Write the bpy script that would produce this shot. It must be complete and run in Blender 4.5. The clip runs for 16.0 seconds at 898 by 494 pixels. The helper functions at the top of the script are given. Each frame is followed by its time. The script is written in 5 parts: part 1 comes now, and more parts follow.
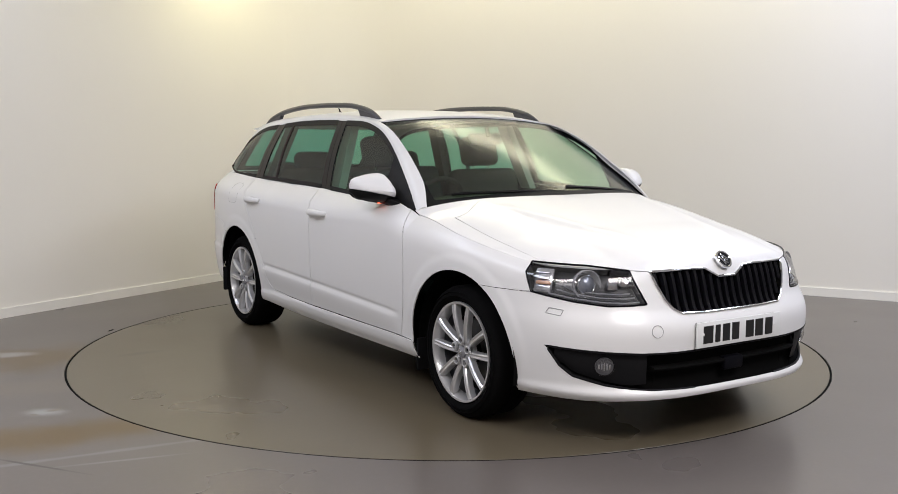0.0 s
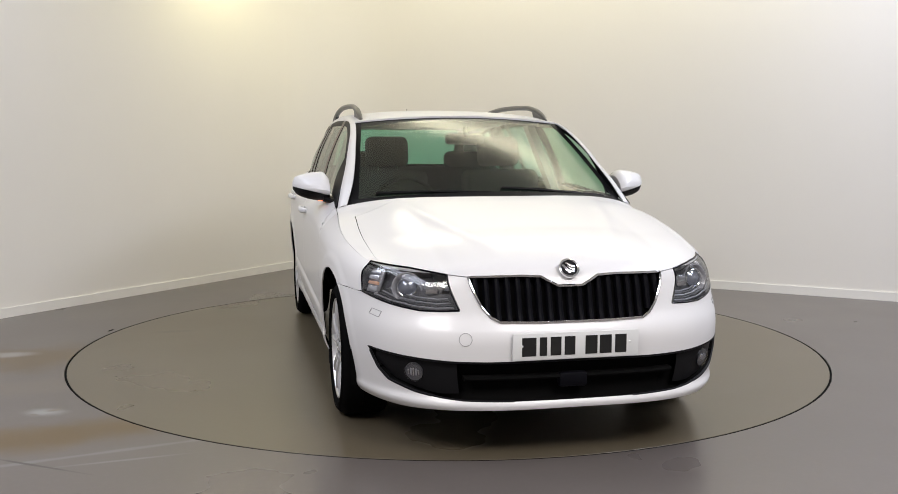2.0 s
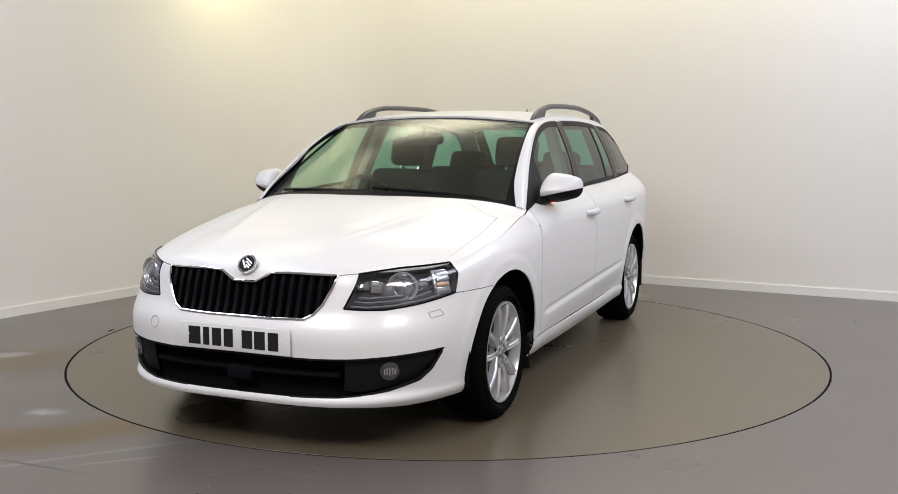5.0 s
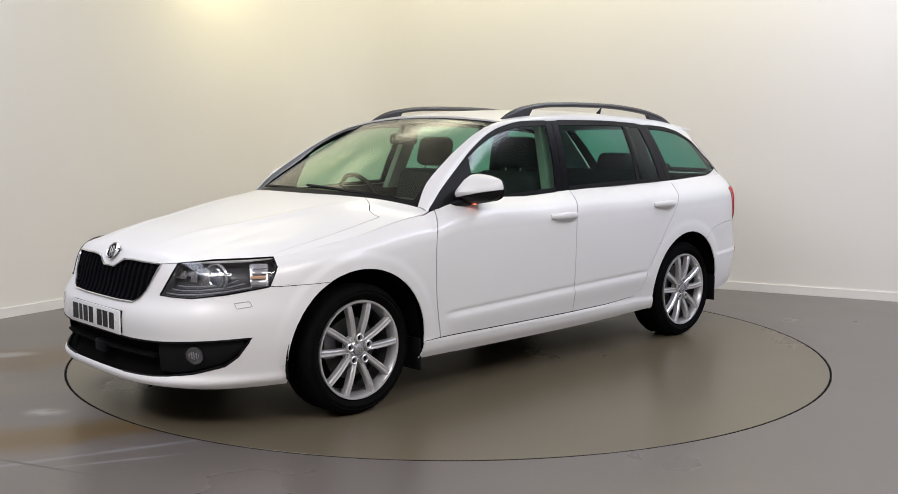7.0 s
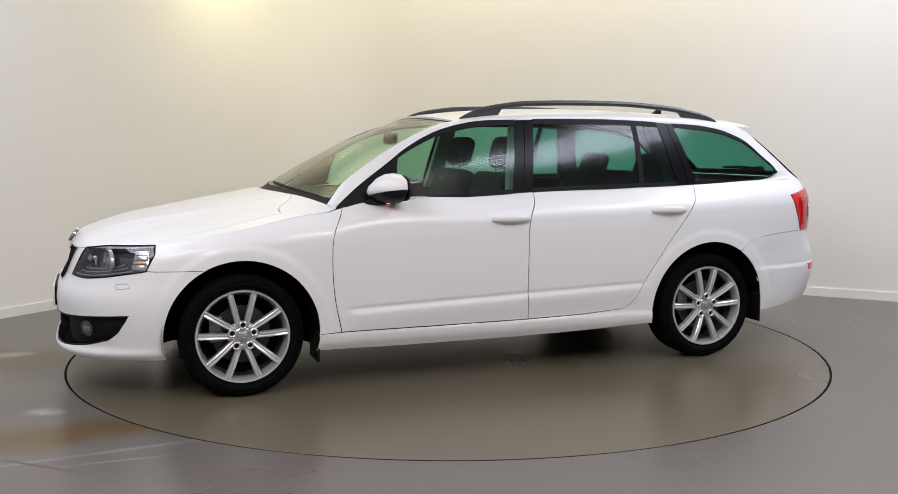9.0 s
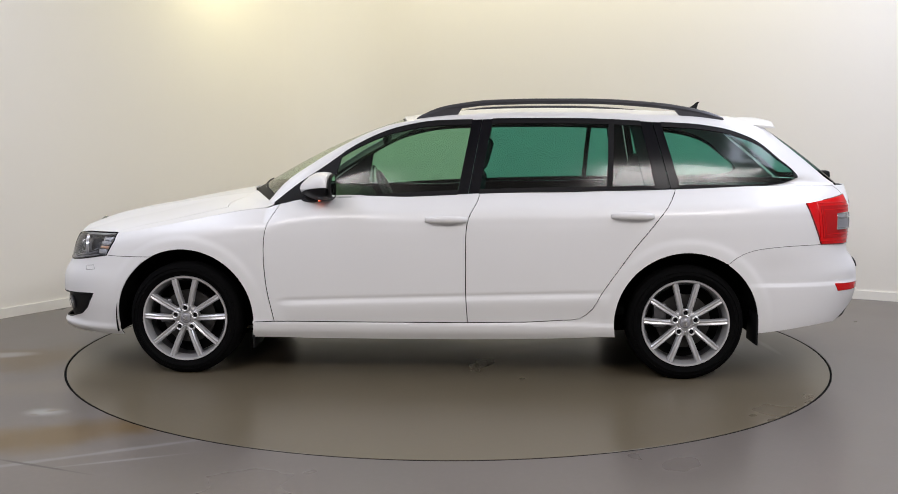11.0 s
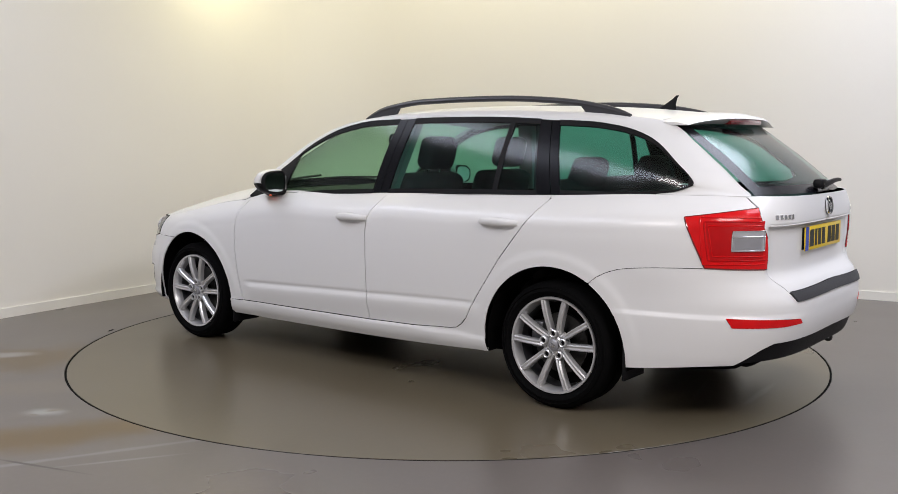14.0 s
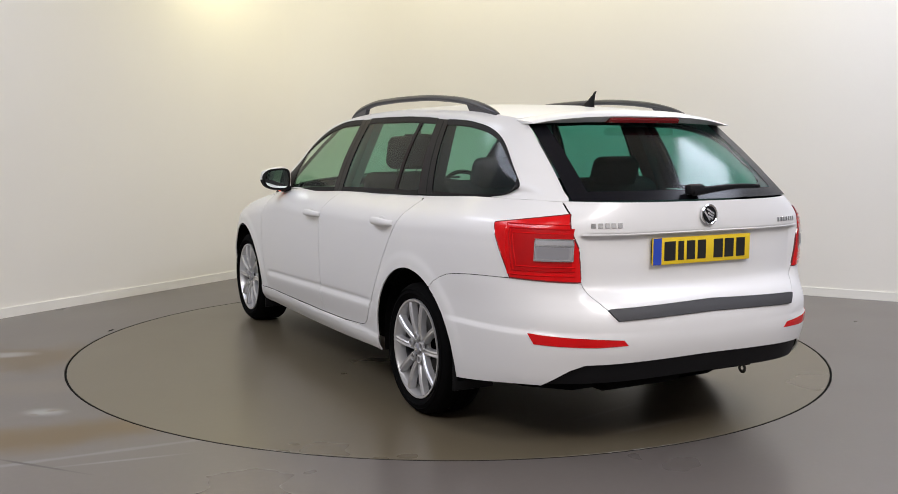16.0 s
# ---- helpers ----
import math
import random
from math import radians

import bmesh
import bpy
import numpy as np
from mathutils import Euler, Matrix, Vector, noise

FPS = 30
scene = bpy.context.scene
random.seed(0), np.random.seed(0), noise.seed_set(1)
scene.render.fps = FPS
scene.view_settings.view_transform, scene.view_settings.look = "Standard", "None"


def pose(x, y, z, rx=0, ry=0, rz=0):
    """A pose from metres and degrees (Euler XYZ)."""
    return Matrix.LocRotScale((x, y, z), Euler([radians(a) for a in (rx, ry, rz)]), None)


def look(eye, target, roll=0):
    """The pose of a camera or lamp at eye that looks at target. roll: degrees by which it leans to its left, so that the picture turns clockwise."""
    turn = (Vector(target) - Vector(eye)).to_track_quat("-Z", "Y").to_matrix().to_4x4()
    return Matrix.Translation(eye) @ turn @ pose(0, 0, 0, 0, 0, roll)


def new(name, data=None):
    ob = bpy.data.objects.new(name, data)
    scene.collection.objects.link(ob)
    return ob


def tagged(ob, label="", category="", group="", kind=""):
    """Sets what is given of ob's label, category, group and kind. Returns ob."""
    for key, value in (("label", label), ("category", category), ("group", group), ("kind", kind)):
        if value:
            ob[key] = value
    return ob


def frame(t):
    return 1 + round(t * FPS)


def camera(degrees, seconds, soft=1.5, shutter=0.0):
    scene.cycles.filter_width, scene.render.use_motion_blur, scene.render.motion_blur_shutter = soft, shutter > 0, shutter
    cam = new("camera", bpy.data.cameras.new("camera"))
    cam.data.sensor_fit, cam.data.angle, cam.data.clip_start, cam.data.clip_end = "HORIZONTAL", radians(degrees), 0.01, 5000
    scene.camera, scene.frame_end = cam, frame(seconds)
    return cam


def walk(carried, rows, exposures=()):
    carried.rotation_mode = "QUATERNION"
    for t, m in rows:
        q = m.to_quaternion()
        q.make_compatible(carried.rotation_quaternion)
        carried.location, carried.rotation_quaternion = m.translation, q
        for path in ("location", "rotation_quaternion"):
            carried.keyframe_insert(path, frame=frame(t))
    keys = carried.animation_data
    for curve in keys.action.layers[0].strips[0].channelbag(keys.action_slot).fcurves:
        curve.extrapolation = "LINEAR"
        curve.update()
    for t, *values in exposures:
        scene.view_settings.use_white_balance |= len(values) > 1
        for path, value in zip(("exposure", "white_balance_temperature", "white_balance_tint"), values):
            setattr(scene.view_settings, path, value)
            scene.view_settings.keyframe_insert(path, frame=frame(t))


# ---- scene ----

# ---------------------------------------------------------------- camera
cam = camera(49.69, 16.0, soft=0.7)
EYE = (0.0, -5.982, 1.272)
AIM = look(EYE, (0.003, 0.0, 1.272 - 5.982 * math.tan(radians(6.33))), 0.11)
walk(cam, [(0.0, AIM), (16.0, AIM)], [(0.0, 0.15), (16.0, 0.15)])

# ---------------------------------------------------------------- light
world = bpy.data.worlds.new("world")
scene.world = world
world.use_nodes = True
world.node_tree.nodes["Background"].inputs[0].default_value = (0.9, 0.92, 1.0, 1)
world.node_tree.nodes["Background"].inputs[1].default_value = 0.02


def area_lamp(name, eye, target, sx, sy, watts, colour, roll=0):
    data = bpy.data.lights.new(name, "AREA")
    data.shape, data.size, data.size_y, data.energy, data.color = "RECTANGLE", sx, sy, watts, colour
    ob = new(name, data)
    ob.matrix_world = look(eye, target, roll)
    return tagged(ob, kind="structure")


# two long cool strips beside the deck, warm rows along the two back walls, and cool lamps over the camera
LAMPS = [
    # name, eye, target, width, depth, watts, colour
    ("ceiling_lamp", (-3.0, -2.3, 3.8), (-3.0, -2.29, 0), 1.1, 5.4, 97, (0.79, 0.835, 1.0)),
    ("ceiling_lamp", (3.4, -1.2, 3.8), (3.4, -1.19, 0), 1.1, 4.6, 132, (0.79, 0.835, 1.0)),
    ("ceiling_lamp", (0.85, 2.25, 3.8), (0.85, 2.26, 0), 4.3, 0.7, 58, (1.0, 0.945, 0.70), -27.6),
    ("ceiling_lamp", (-1.95, 1.60, 3.8), (-1.95, 1.61, 0), 1.8, 0.6, 8, (1.0, 0.94, 0.62), 59.0),
    ("ceiling_lamp", (-2.2, -5.3, 3.8), (-2.2, -5.29, 0), 2.2, 1.6, 132, (1.0, 0.95, 0.94)),
    ("ceiling_lamp", (2.4, -5.3, 3.8), (2.4, -5.29, 0), 2.2, 1.6, 158, (1.0, 0.95, 0.94)),
    ("wall_lamp", (-1.70, 2.45, 2.95), (-2.10, 2.69, 2.10), 0.7, 0.3, 4.0, (1.0, 0.93, 0.50)),
]
for row in LAMPS:
    area_lamp(*row)

# ---------------------------------------------------------------- materials


def material(name, colour, rough=0.5, metal=0.0, coat=0.0, coat_rough=0.03, vary=0.0, scale=8.0, bump=0.0, bump_scale=200.0,
             rough_vary=0.0, emit=None, spec=0.5):
    m = bpy.data.materials.new(name)
    m.use_nodes = True
    nt = m.node_tree
    b = nt.nodes["Principled BSDF"]
    b.inputs["Base Color"].default_value = (*colour, 1)
    b.inputs["Roughness"].default_value = rough
    b.inputs["Metallic"].default_value = metal
    b.inputs["Coat Weight"].default_value = coat
    b.inputs["Coat Roughness"].default_value = coat_rough
    b.inputs["Specular IOR Level"].default_value = spec
    co = nt.nodes.new("ShaderNodeTexCoord")
    if vary or rough_vary:
        n1 = nt.nodes.new("ShaderNodeTexNoise")
        n1.inputs["Scale"].default_value, n1.inputs["Detail"].default_value = scale, 6
        nt.links.new(co.outputs["Object"], n1.inputs["Vector"])
        if vary:
            mix = nt.nodes.new("ShaderNodeMix")
            mix.data_type = "RGBA"
            mix.inputs["A"].default_value = (*[c * (1 - vary) for c in colour], 1)
            mix.inputs["B"].default_value = (*[min(1, c * (1 + vary)) for c in colour], 1)
            nt.links.new(n1.outputs["Fac"], mix.inputs["Factor"])
            nt.links.new(mix.outputs["Result"], b.inputs["Base Color"])
        if rough_vary:
            mr = nt.nodes.new("ShaderNodeMapRange")
            mr.inputs["From Min"].default_value, mr.inputs["From Max"].default_value = 0.3, 0.7
            mr.inputs["To Min"].default_value, mr.inputs["To Max"].default_value = rough - rough_vary, rough + rough_vary
            nt.links.new(n1.outputs["Fac"], mr.inputs["Value"])
            nt.links.new(mr.outputs["Result"], b.inputs["Roughness"])
    if bump:
        n2 = nt.nodes.new("ShaderNodeTexNoise")
        n2.inputs["Scale"].default_value, n2.inputs["Detail"].default_value = bump_scale, 4
        nt.links.new(co.outputs["Object"], n2.inputs["Vector"])
        bp = nt.nodes.new("ShaderNodeBump")
        bp.inputs["Strength"].default_value, bp.inputs["Distance"].default_value = bump, 0.002
        nt.links.new(n2.outputs["Fac"], bp.inputs["Height"])
        nt.links.new(bp.outputs["Normal"], b.inputs["Normal"])
    if emit:
        b.inputs["Emission Color"].default_value = (*emit[:3], 1)
        b.inputs["Emission Strength"].default_value = emit[3]
    return m


def glass_material(name, tint, gloss=0.02, mirror=0.07):
    """Thin tinted glass: it passes light straight on and mirrors by the Fresnel law."""
    m = bpy.data.materials.new(name)
    m.use_nodes = True
    nt = m.node_tree
    nt.nodes.remove(nt.nodes["Principled BSDF"])
    out = nt.nodes["Material Output"]
    tr, gl = nt.nodes.new("ShaderNodeBsdfTransparent"), nt.nodes.new("ShaderNodeBsdfGlossy")
    tr.inputs["Color"].default_value = (*tint, 1)
    gl.inputs["Roughness"].default_value = gloss
    lw, mx = nt.nodes.new("ShaderNodeLayerWeight"), nt.nodes.new("ShaderNodeMixShader")
    lw.inputs["Blend"].default_value = 0.5
    pw, ma = nt.nodes.new("ShaderNodeMath"), nt.nodes.new("ShaderNodeMath")
    pw.operation, ma.operation = "POWER", "MULTIPLY_ADD"
    pw.inputs[1].default_value, ma.inputs[1].default_value, ma.inputs[2].default_value = 5.0, 0.85, mirror
    nt.links.new(lw.outputs["Facing"], pw.inputs[0])
    nt.links.new(pw.outputs[0], ma.inputs[0])
    nt.links.new(ma.outputs[0], mx.inputs[0])
    nt.links.new(tr.outputs[0], mx.inputs[1])
    nt.links.new(gl.outputs[0], mx.inputs[2])
    nt.links.new(mx.outputs[0], out.inputs["Surface"])
    return m


PAINT = material("white_car_paint", (0.745, 0.742, 0.742), 0.42, coat=0.5, coat_rough=0.17, vary=0.012, scale=3.0)
BLACK = material("black_plastic", (0.008, 0.008, 0.009), 0.5, bump=0.15, bump_scale=400, spec=0.14)
GLOSS_BLACK = material("gloss_black_trim", (0.005, 0.005, 0.007), 0.25, spec=0.15)
SLAT = material("satin_black_slat", (0.004, 0.004, 0.006), 0.45, spec=0.07)
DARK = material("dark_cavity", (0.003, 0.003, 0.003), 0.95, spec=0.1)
RUBBER = material("tyre_rubber", (0.004, 0.004, 0.0042), 0.85, spec=0.04, vary=0.2, scale=30, bump=0.2, bump_scale=300)
ALLOY = material("silver_alloy", (0.62, 0.62, 0.63), 0.3, metal=0.62, coat=0.6, vary=0.05, scale=20)
# darker copy of the alloy: shade behind the spokes put into the colour
ALLOY_SHADED = material("shaded_alloy", (0.20, 0.20, 0.21), 0.4, metal=0.8)
STEEL = material("brake_steel", (0.07, 0.068, 0.065), 0.5, metal=0.9, vary=0.2, scale=40)
CHROME = material("chrome", (0.82, 0.83, 0.84), 0.09, metal=1.0)
RAIL = material("anodised_dark_rail", (0.06, 0.06, 0.068), 0.35, metal=0.3)
FABRIC = material("charcoal_seat_cloth", (0.022, 0.022, 0.024), 0.9, vary=0.25, scale=60, bump=0.4, bump_scale=600)
LINING = material("grey_headlining", (0.42, 0.41, 0.39), 0.9, vary=0.05, scale=30)
GLASS = glass_material("green_tinted_glass", (0.47, 0.71, 0.58), 0.13, 0.05)
PRIVACY = glass_material("dark_tinted_glass", (0.26, 0.57, 0.50), 0.14, 0.045)
SCREEN = glass_material("windscreen_glass", (0.70, 0.86, 0.72), 0.21, 0.10)
LENS = glass_material("clear_lamp_lens", (0.93, 0.94, 0.95), 0.01)
MIRROR = material("mirror_silvering", (0.80, 0.86, 0.86), 0.02, metal=1.0)
RED = material("red_lamp_lens", (0.62, 0.004, 0.006), 0.2, coat=0.25, vary=0.15, scale=14, spec=0.3)
RED_MID = material("inner_red_lens", (0.44, 0.003, 0.005), 0.2, spec=0.3, coat=0.25, vary=0.2, scale=20)
RED_DARK = material("dark_red_lens", (0.16, 0.008, 0.010), 0.12, coat=1.0)
AMBER = material("amber_lens", (0.62, 0.36, 0.24), 0.2, coat=1.0)
PLATE_WHITE = material("white_plate", (0.74, 0.75, 0.74), 0.3, vary=0.02, scale=20)
PLATE_YELLOW = material("yellow_plate", (0.78, 0.55, 0.02), 0.3, vary=0.02, scale=20)
INK = material("black_plate_ink", (0.01, 0.01, 0.01), 0.4)
BLUE = material("blue_plate_band", (0.02, 0.06, 0.42), 0.35)
BEZEL = material("dark_lamp_bezel", (0.075, 0.075, 0.082), 0.32, metal=0.2, coat=0.4, vary=0.1, scale=40)
GUARD = material("grey_guard_plastic", (0.040, 0.040, 0.044), 0.6, bump=0.2, bump_scale=300)
LAMP_GREY = material("grey_lamp_bezel", (0.27, 0.27, 0.29), 0.35, metal=0.2)
LENS_WHITE = material("frosted_lamp_reflector", (0.58, 0.58, 0.61), 0.15, metal=0.6, coat=0.6)
WALL = material("cream_painted_plaster", (0.80, 0.772, 0.718), 0.75, vary=0.02, scale=1.2, bump=0.12, bump_scale=120)
SKIRT = material("white_skirting_paint", (0.84, 0.82, 0.77), 0.45, vary=0.03, scale=6)
# grey for the walls out of view, set dark to cut bounce light
UNSEEN_WALL = material("unseen_dim_wall", (0.34, 0.335, 0.33), 0.8, vary=0.05, scale=2)
CEIL = material("white_ceiling_paint", (0.74, 0.73, 0.70), 0.9, vary=0.02, scale=2)
SEAM = material("black_rubber_seam", (0.004, 0.004, 0.004), 0.9, spec=0.1)


def floor_material(name, base, stains):
    """Worn polished resin: two scales of tone, uneven gloss, fine scuffs, and stains (x, y, turn, rx, ry, r, g, b, weight)."""
    m = bpy.data.materials.new(name)
    m.use_nodes = True
    nt = m.node_tree
    L = nt.links.new
    b = nt.nodes["Principled BSDF"]
    b.inputs["Specular IOR Level"].default_value = 0.42
    co = nt.nodes.new("ShaderNodeTexCoord")

    def noise_node(scale, detail=5, stretch=None):
        n = nt.nodes.new("ShaderNodeTexNoise")
        n.inputs["Scale"].default_value, n.inputs["Detail"].default_value = scale, detail
        if stretch:
            mp = nt.nodes.new("ShaderNodeMapping")
            mp.inputs["Scale"].default_value = stretch
            L(co.outputs["Object"], mp.inputs["Vector"])
            L(mp.outputs["Vector"], n.inputs["Vector"])
        else:
            L(co.outputs["Object"], n.inputs["Vector"])
        return n.outputs["Fac"]

    def ranged(value, a0, a1, b0, b1):
        mr = nt.nodes.new("ShaderNodeMapRange")
        mr.interpolation_type = "SMOOTHSTEP"
        for key, v in (("From Min", a0), ("From Max", a1), ("To Min", b0), ("To Max", b1)):
            mr.inputs[key].default_value = v
        L(value, mr.inputs["Value"])
        return mr.outputs["Result"]

    def mixed(fac, a, bb):
        x = nt.nodes.new("ShaderNodeMix")
        x.data_type = "RGBA"
        for sock, v in (("Factor", fac), ("A", a), ("B", bb)):
            if isinstance(v, (tuple, float)):
                x.inputs[sock].default_value = v
            else:
                L(v, x.inputs[sock])
        return x.outputs["Result"]

    big, mid, fine = noise_node(0.8, 4), noise_node(4.5, 6), noise_node(38.0, 4)
    col = mixed(big, (*[c * 0.88 for c in base], 1), (*[c * 1.12 for c in base], 1))
    col = mixed(ranged(mid, 0.25, 0.85, 0.0, 0.10), col, (base[0] * 0.75, base[1] * 0.70, base[2] * 0.62, 1))
    col = mixed(ranged(fine, 0.4, 0.9, 0.0, 0.14), col, (*[c * 1.5 for c in base], 1))
    for x, y, turn, rx, ry_, r, g, bl, wt in stains:
        mp = nt.nodes.new("ShaderNodeMapping")
        mp.vector_type = "TEXTURE"
        mp.inputs["Location"].default_value = (x, y, 0)
        mp.inputs["Rotation"].default_value = (0, 0, radians(turn))
        mp.inputs["Scale"].default_value = (rx, ry_, 1)
        L(co.outputs["Object"], mp.inputs["Vector"])
        ln = nt.nodes.new("ShaderNodeVectorMath")
        ln.operation = "LENGTH"
        L(mp.outputs["Vector"], ln.inputs[0])
        ad = nt.nodes.new("ShaderNodeMath")
        ad.operation = "MULTIPLY_ADD"
        L(mid, ad.inputs[0])
        ad.inputs[1].default_value = 1.1
        L(ln.outputs["Value"], ad.inputs[2])
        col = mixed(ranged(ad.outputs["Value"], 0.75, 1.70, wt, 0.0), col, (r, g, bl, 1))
    L(col, b.inputs["Base Color"])
    L(ranged(big, 0.3, 0.7, 0.27, 0.31), b.inputs["Roughness"])
    return m


FLOOR = floor_material("grey_resin_floor", (0.117, 0.103, 0.095), [
    (-1.72, -1.93, 26, 0.95, 0.24, 0.105, 0.066, 0.022, 0.95), (-2.50, -0.45, 20, 0.85, 0.42, 0.105, 0.068, 0.026, 0.88),
    (-2.15, -1.10, 12, 0.65, 0.20, 0.15, 0.125, 0.10, 0.5), (-2.62, -0.36, 10, 0.20, 0.09, 0.30, 0.30, 0.30, 0.65),
    (-1.885, -1.56, 0, 0.115, 0.08, 0.32, 0.33, 0.32, 0.75), (-1.86, -1.53, 30, 0.05, 0.03, 0.15, 0.12, 0.09, 0.8), (-1.92, -1.60, 70, 0.02, 0.04, 0.14, 0.11, 0.08, 0.7),
    (-1.42, -2.15, 26.2, 0.85, 0.022, 0.24, 0.24, 0.245, 0.42), (-1.30, -2.24, 20, 0.30, 0.015, 0.24, 0.24, 0.24, 0.5),
    (-1.62, -2.30, -22, 0.30, 0.010, 0.03, 0.027, 0.024, 0.8), (-1.33, -2.62, 0, 0.02, 0.02, 0.03, 0.03, 0.03, 0.8)])
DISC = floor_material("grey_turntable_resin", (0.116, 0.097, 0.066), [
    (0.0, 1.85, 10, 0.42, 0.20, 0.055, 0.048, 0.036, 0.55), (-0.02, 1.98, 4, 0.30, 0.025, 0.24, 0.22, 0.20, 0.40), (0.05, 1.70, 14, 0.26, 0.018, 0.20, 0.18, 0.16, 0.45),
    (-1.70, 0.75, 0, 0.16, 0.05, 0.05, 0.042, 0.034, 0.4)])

# ---------------------------------------------------------------- mesh helpers


def mesh_object(name, verts, faces, mat, parent=None, smooth=True, label=""):
    me = bpy.data.meshes.new(name)
    me.from_pydata([tuple(map(float, v)) for v in verts], [], [tuple(map(int, f)) for f in faces])
    me.materials.append(mat)
    if smooth:
        me.polygons.foreach_set("use_smooth", [True] * len(me.polygons))
    me.update()
    ob = new(name, me)
    if parent:
        ob.parent = parent
    if label:
        tagged(ob, label)
    return ob


def part(name, bm, mat, parent, label="", smooth=True):
    me = bpy.data.meshes.new(name)
    bm.normal_update()
    bm.to_mesh(me)
    bm.free()
    me.materials.append(mat)
    if smooth:
        me.polygons.foreach_set("use_smooth", [True] * len(me.polygons))
        me.set_sharp_from_angle(angle=radians(38))
    ob = new(name, me)
    ob.parent = parent
    if label:
        tagged(ob, label)
    return ob


def box(sx, sy, sz, at=(0, 0, 0), bevel=0.004, turn=None, segments=2, bm=None):
    bm2 = bmesh.new()
    bmesh.ops.create_cube(bm2, size=1)
    bmesh.ops.scale(bm2, vec=(sx, sy, sz), verts=bm2.verts)
    if bevel:
        bmesh.ops.bevel(bm2, geom=bm2.edges[:], offset=bevel, segments=segments, profile=0.5, affect="EDGES")
    m = Matrix.Translation(at) @ (turn or Matrix())
    bmesh.ops.transform(bm2, matrix=m, verts=bm2.verts)
    return join(bm, bm2)


def join(bm, extra):
    if bm is None:
        return extra
    me = bpy.data.meshes.new("scratch")
    extra.to_mesh(me)
    extra.free()
    bm.from_mesh(me)
    bpy.data.meshes.remove(me)
    return bm


def lathe(profile, steps=48, axis="y", start=0.0, end=360.0, bm=None):
    """Turns (radius, along) pairs about an axis."""
    bm2 = bmesh.new()
    full = abs(end - start - 360) < 1e-6
    n = steps if full else steps + 1
    rings = []
    for k in range(n):
        a = radians(start + (end - start) * k / steps)
        ring = []
        for r, h in profile:
            c, s = r * math.cos(a), r * math.sin(a)
            ring.append(bm2.verts.new((c, h, s) if axis == "y" else ((h, c, s) if axis == "x" else (c, s, h))))
        rings.append(ring)
    for k in range(steps):
        r0, r1 = rings[k], rings[(k + 1) % n]
        for j in range(len(profile) - 1):
            bm2.faces.new((r0[j], r0[j + 1], r1[j + 1], r1[j]))
    bmesh.ops.remove_doubles(bm2, verts=bm2.verts, dist=1e-6)
    bmesh.ops.recalc_face_normals(bm2, faces=bm2.faces)
    return join(bm, bm2)


def loft(sections, closed=True, caps=True, bm=None):
    """Skins a row of sections, each a list of points."""
    bm2 = bmesh.new()
    rows = [[bm2.verts.new(p) for p in s] for s in sections]
    n = len(rows[0])
    for a, b in zip(rows, rows[1:]):
        for j in range(n if closed else n - 1):
            k = (j + 1) % n
            bm2.faces.new((a[j], a[k], b[k], b[j]))
    if caps:
        bm2.faces.new(rows[0][::-1])
        bm2.faces.new(rows[-1])
    bmesh.ops.recalc_face_normals(bm2, faces=bm2.faces)
    return join(bm, bm2)


def spline(points):
    """A smooth curve through (t, value...) rows, with t rising: a function of t."""
    P = np.array(points, float)
    T, V = P[:, 0], P[:, 1:]
    D = np.zeros_like(V)
    h = np.diff(T)
    d = np.diff(V, axis=0) / h[:, None]
    for i in range(len(T)):
        if i == 0:
            D[i] = d[0]
        elif i == len(T) - 1:
            D[i] = d[-1]
        else:
            D[i] = (d[i - 1] * h[i] + d[i] * h[i - 1]) / (h[i] + h[i - 1])
            D[i] = np.where(d[i - 1] * d[i] <= 0, 0, D[i])

    def f(t):
        t = np.clip(np.asarray(t, float), T[0], T[-1])
        i = np.clip(np.searchsorted(T, t, side="right") - 1, 0, len(T) - 2)
        u = ((t - T[i]) / h[i])[..., None]
        H = h[i][..., None]
        r = (V[i] * (1 + 2 * u) * (1 - u) ** 2 + D[i] * H * u * (1 - u) ** 2 + V[i + 1] * u * u * (3 - 2 * u) - D[i + 1] * H * u * u * (1 - u))
        return r[..., 0] if V.shape[1] == 1 else r
    return f


def step(a, b, x):
    u = np.clip((x - a) / (b - a), 0, 1)
    return u * u * (3 - 2 * u)


def grid_faces(n, m, flip=False):
    out = []
    for i in range(n - 1):
        for j in range(m - 1):
            a, b, c, d = i * m + j, (i + 1) * m + j, (i + 1) * m + j + 1, i * m + j + 1
            out.append((a, d, c, b) if flip else (a, b, c, d))
    return out


def patch(name, P, mat, parent, flip=False, rim=0.0, label=""):
    """A sheet from a grid of points [n, m, 3]; rim: the depth of a turned-in edge."""
    n, m, _ = P.shape
    verts, faces = list(P.reshape(-1, 3)), grid_faces(n, m, flip)
    if rim:
        add_rim(verts, faces, rim)
    return mesh_object(name, verts, faces, mat, parent, True, label)


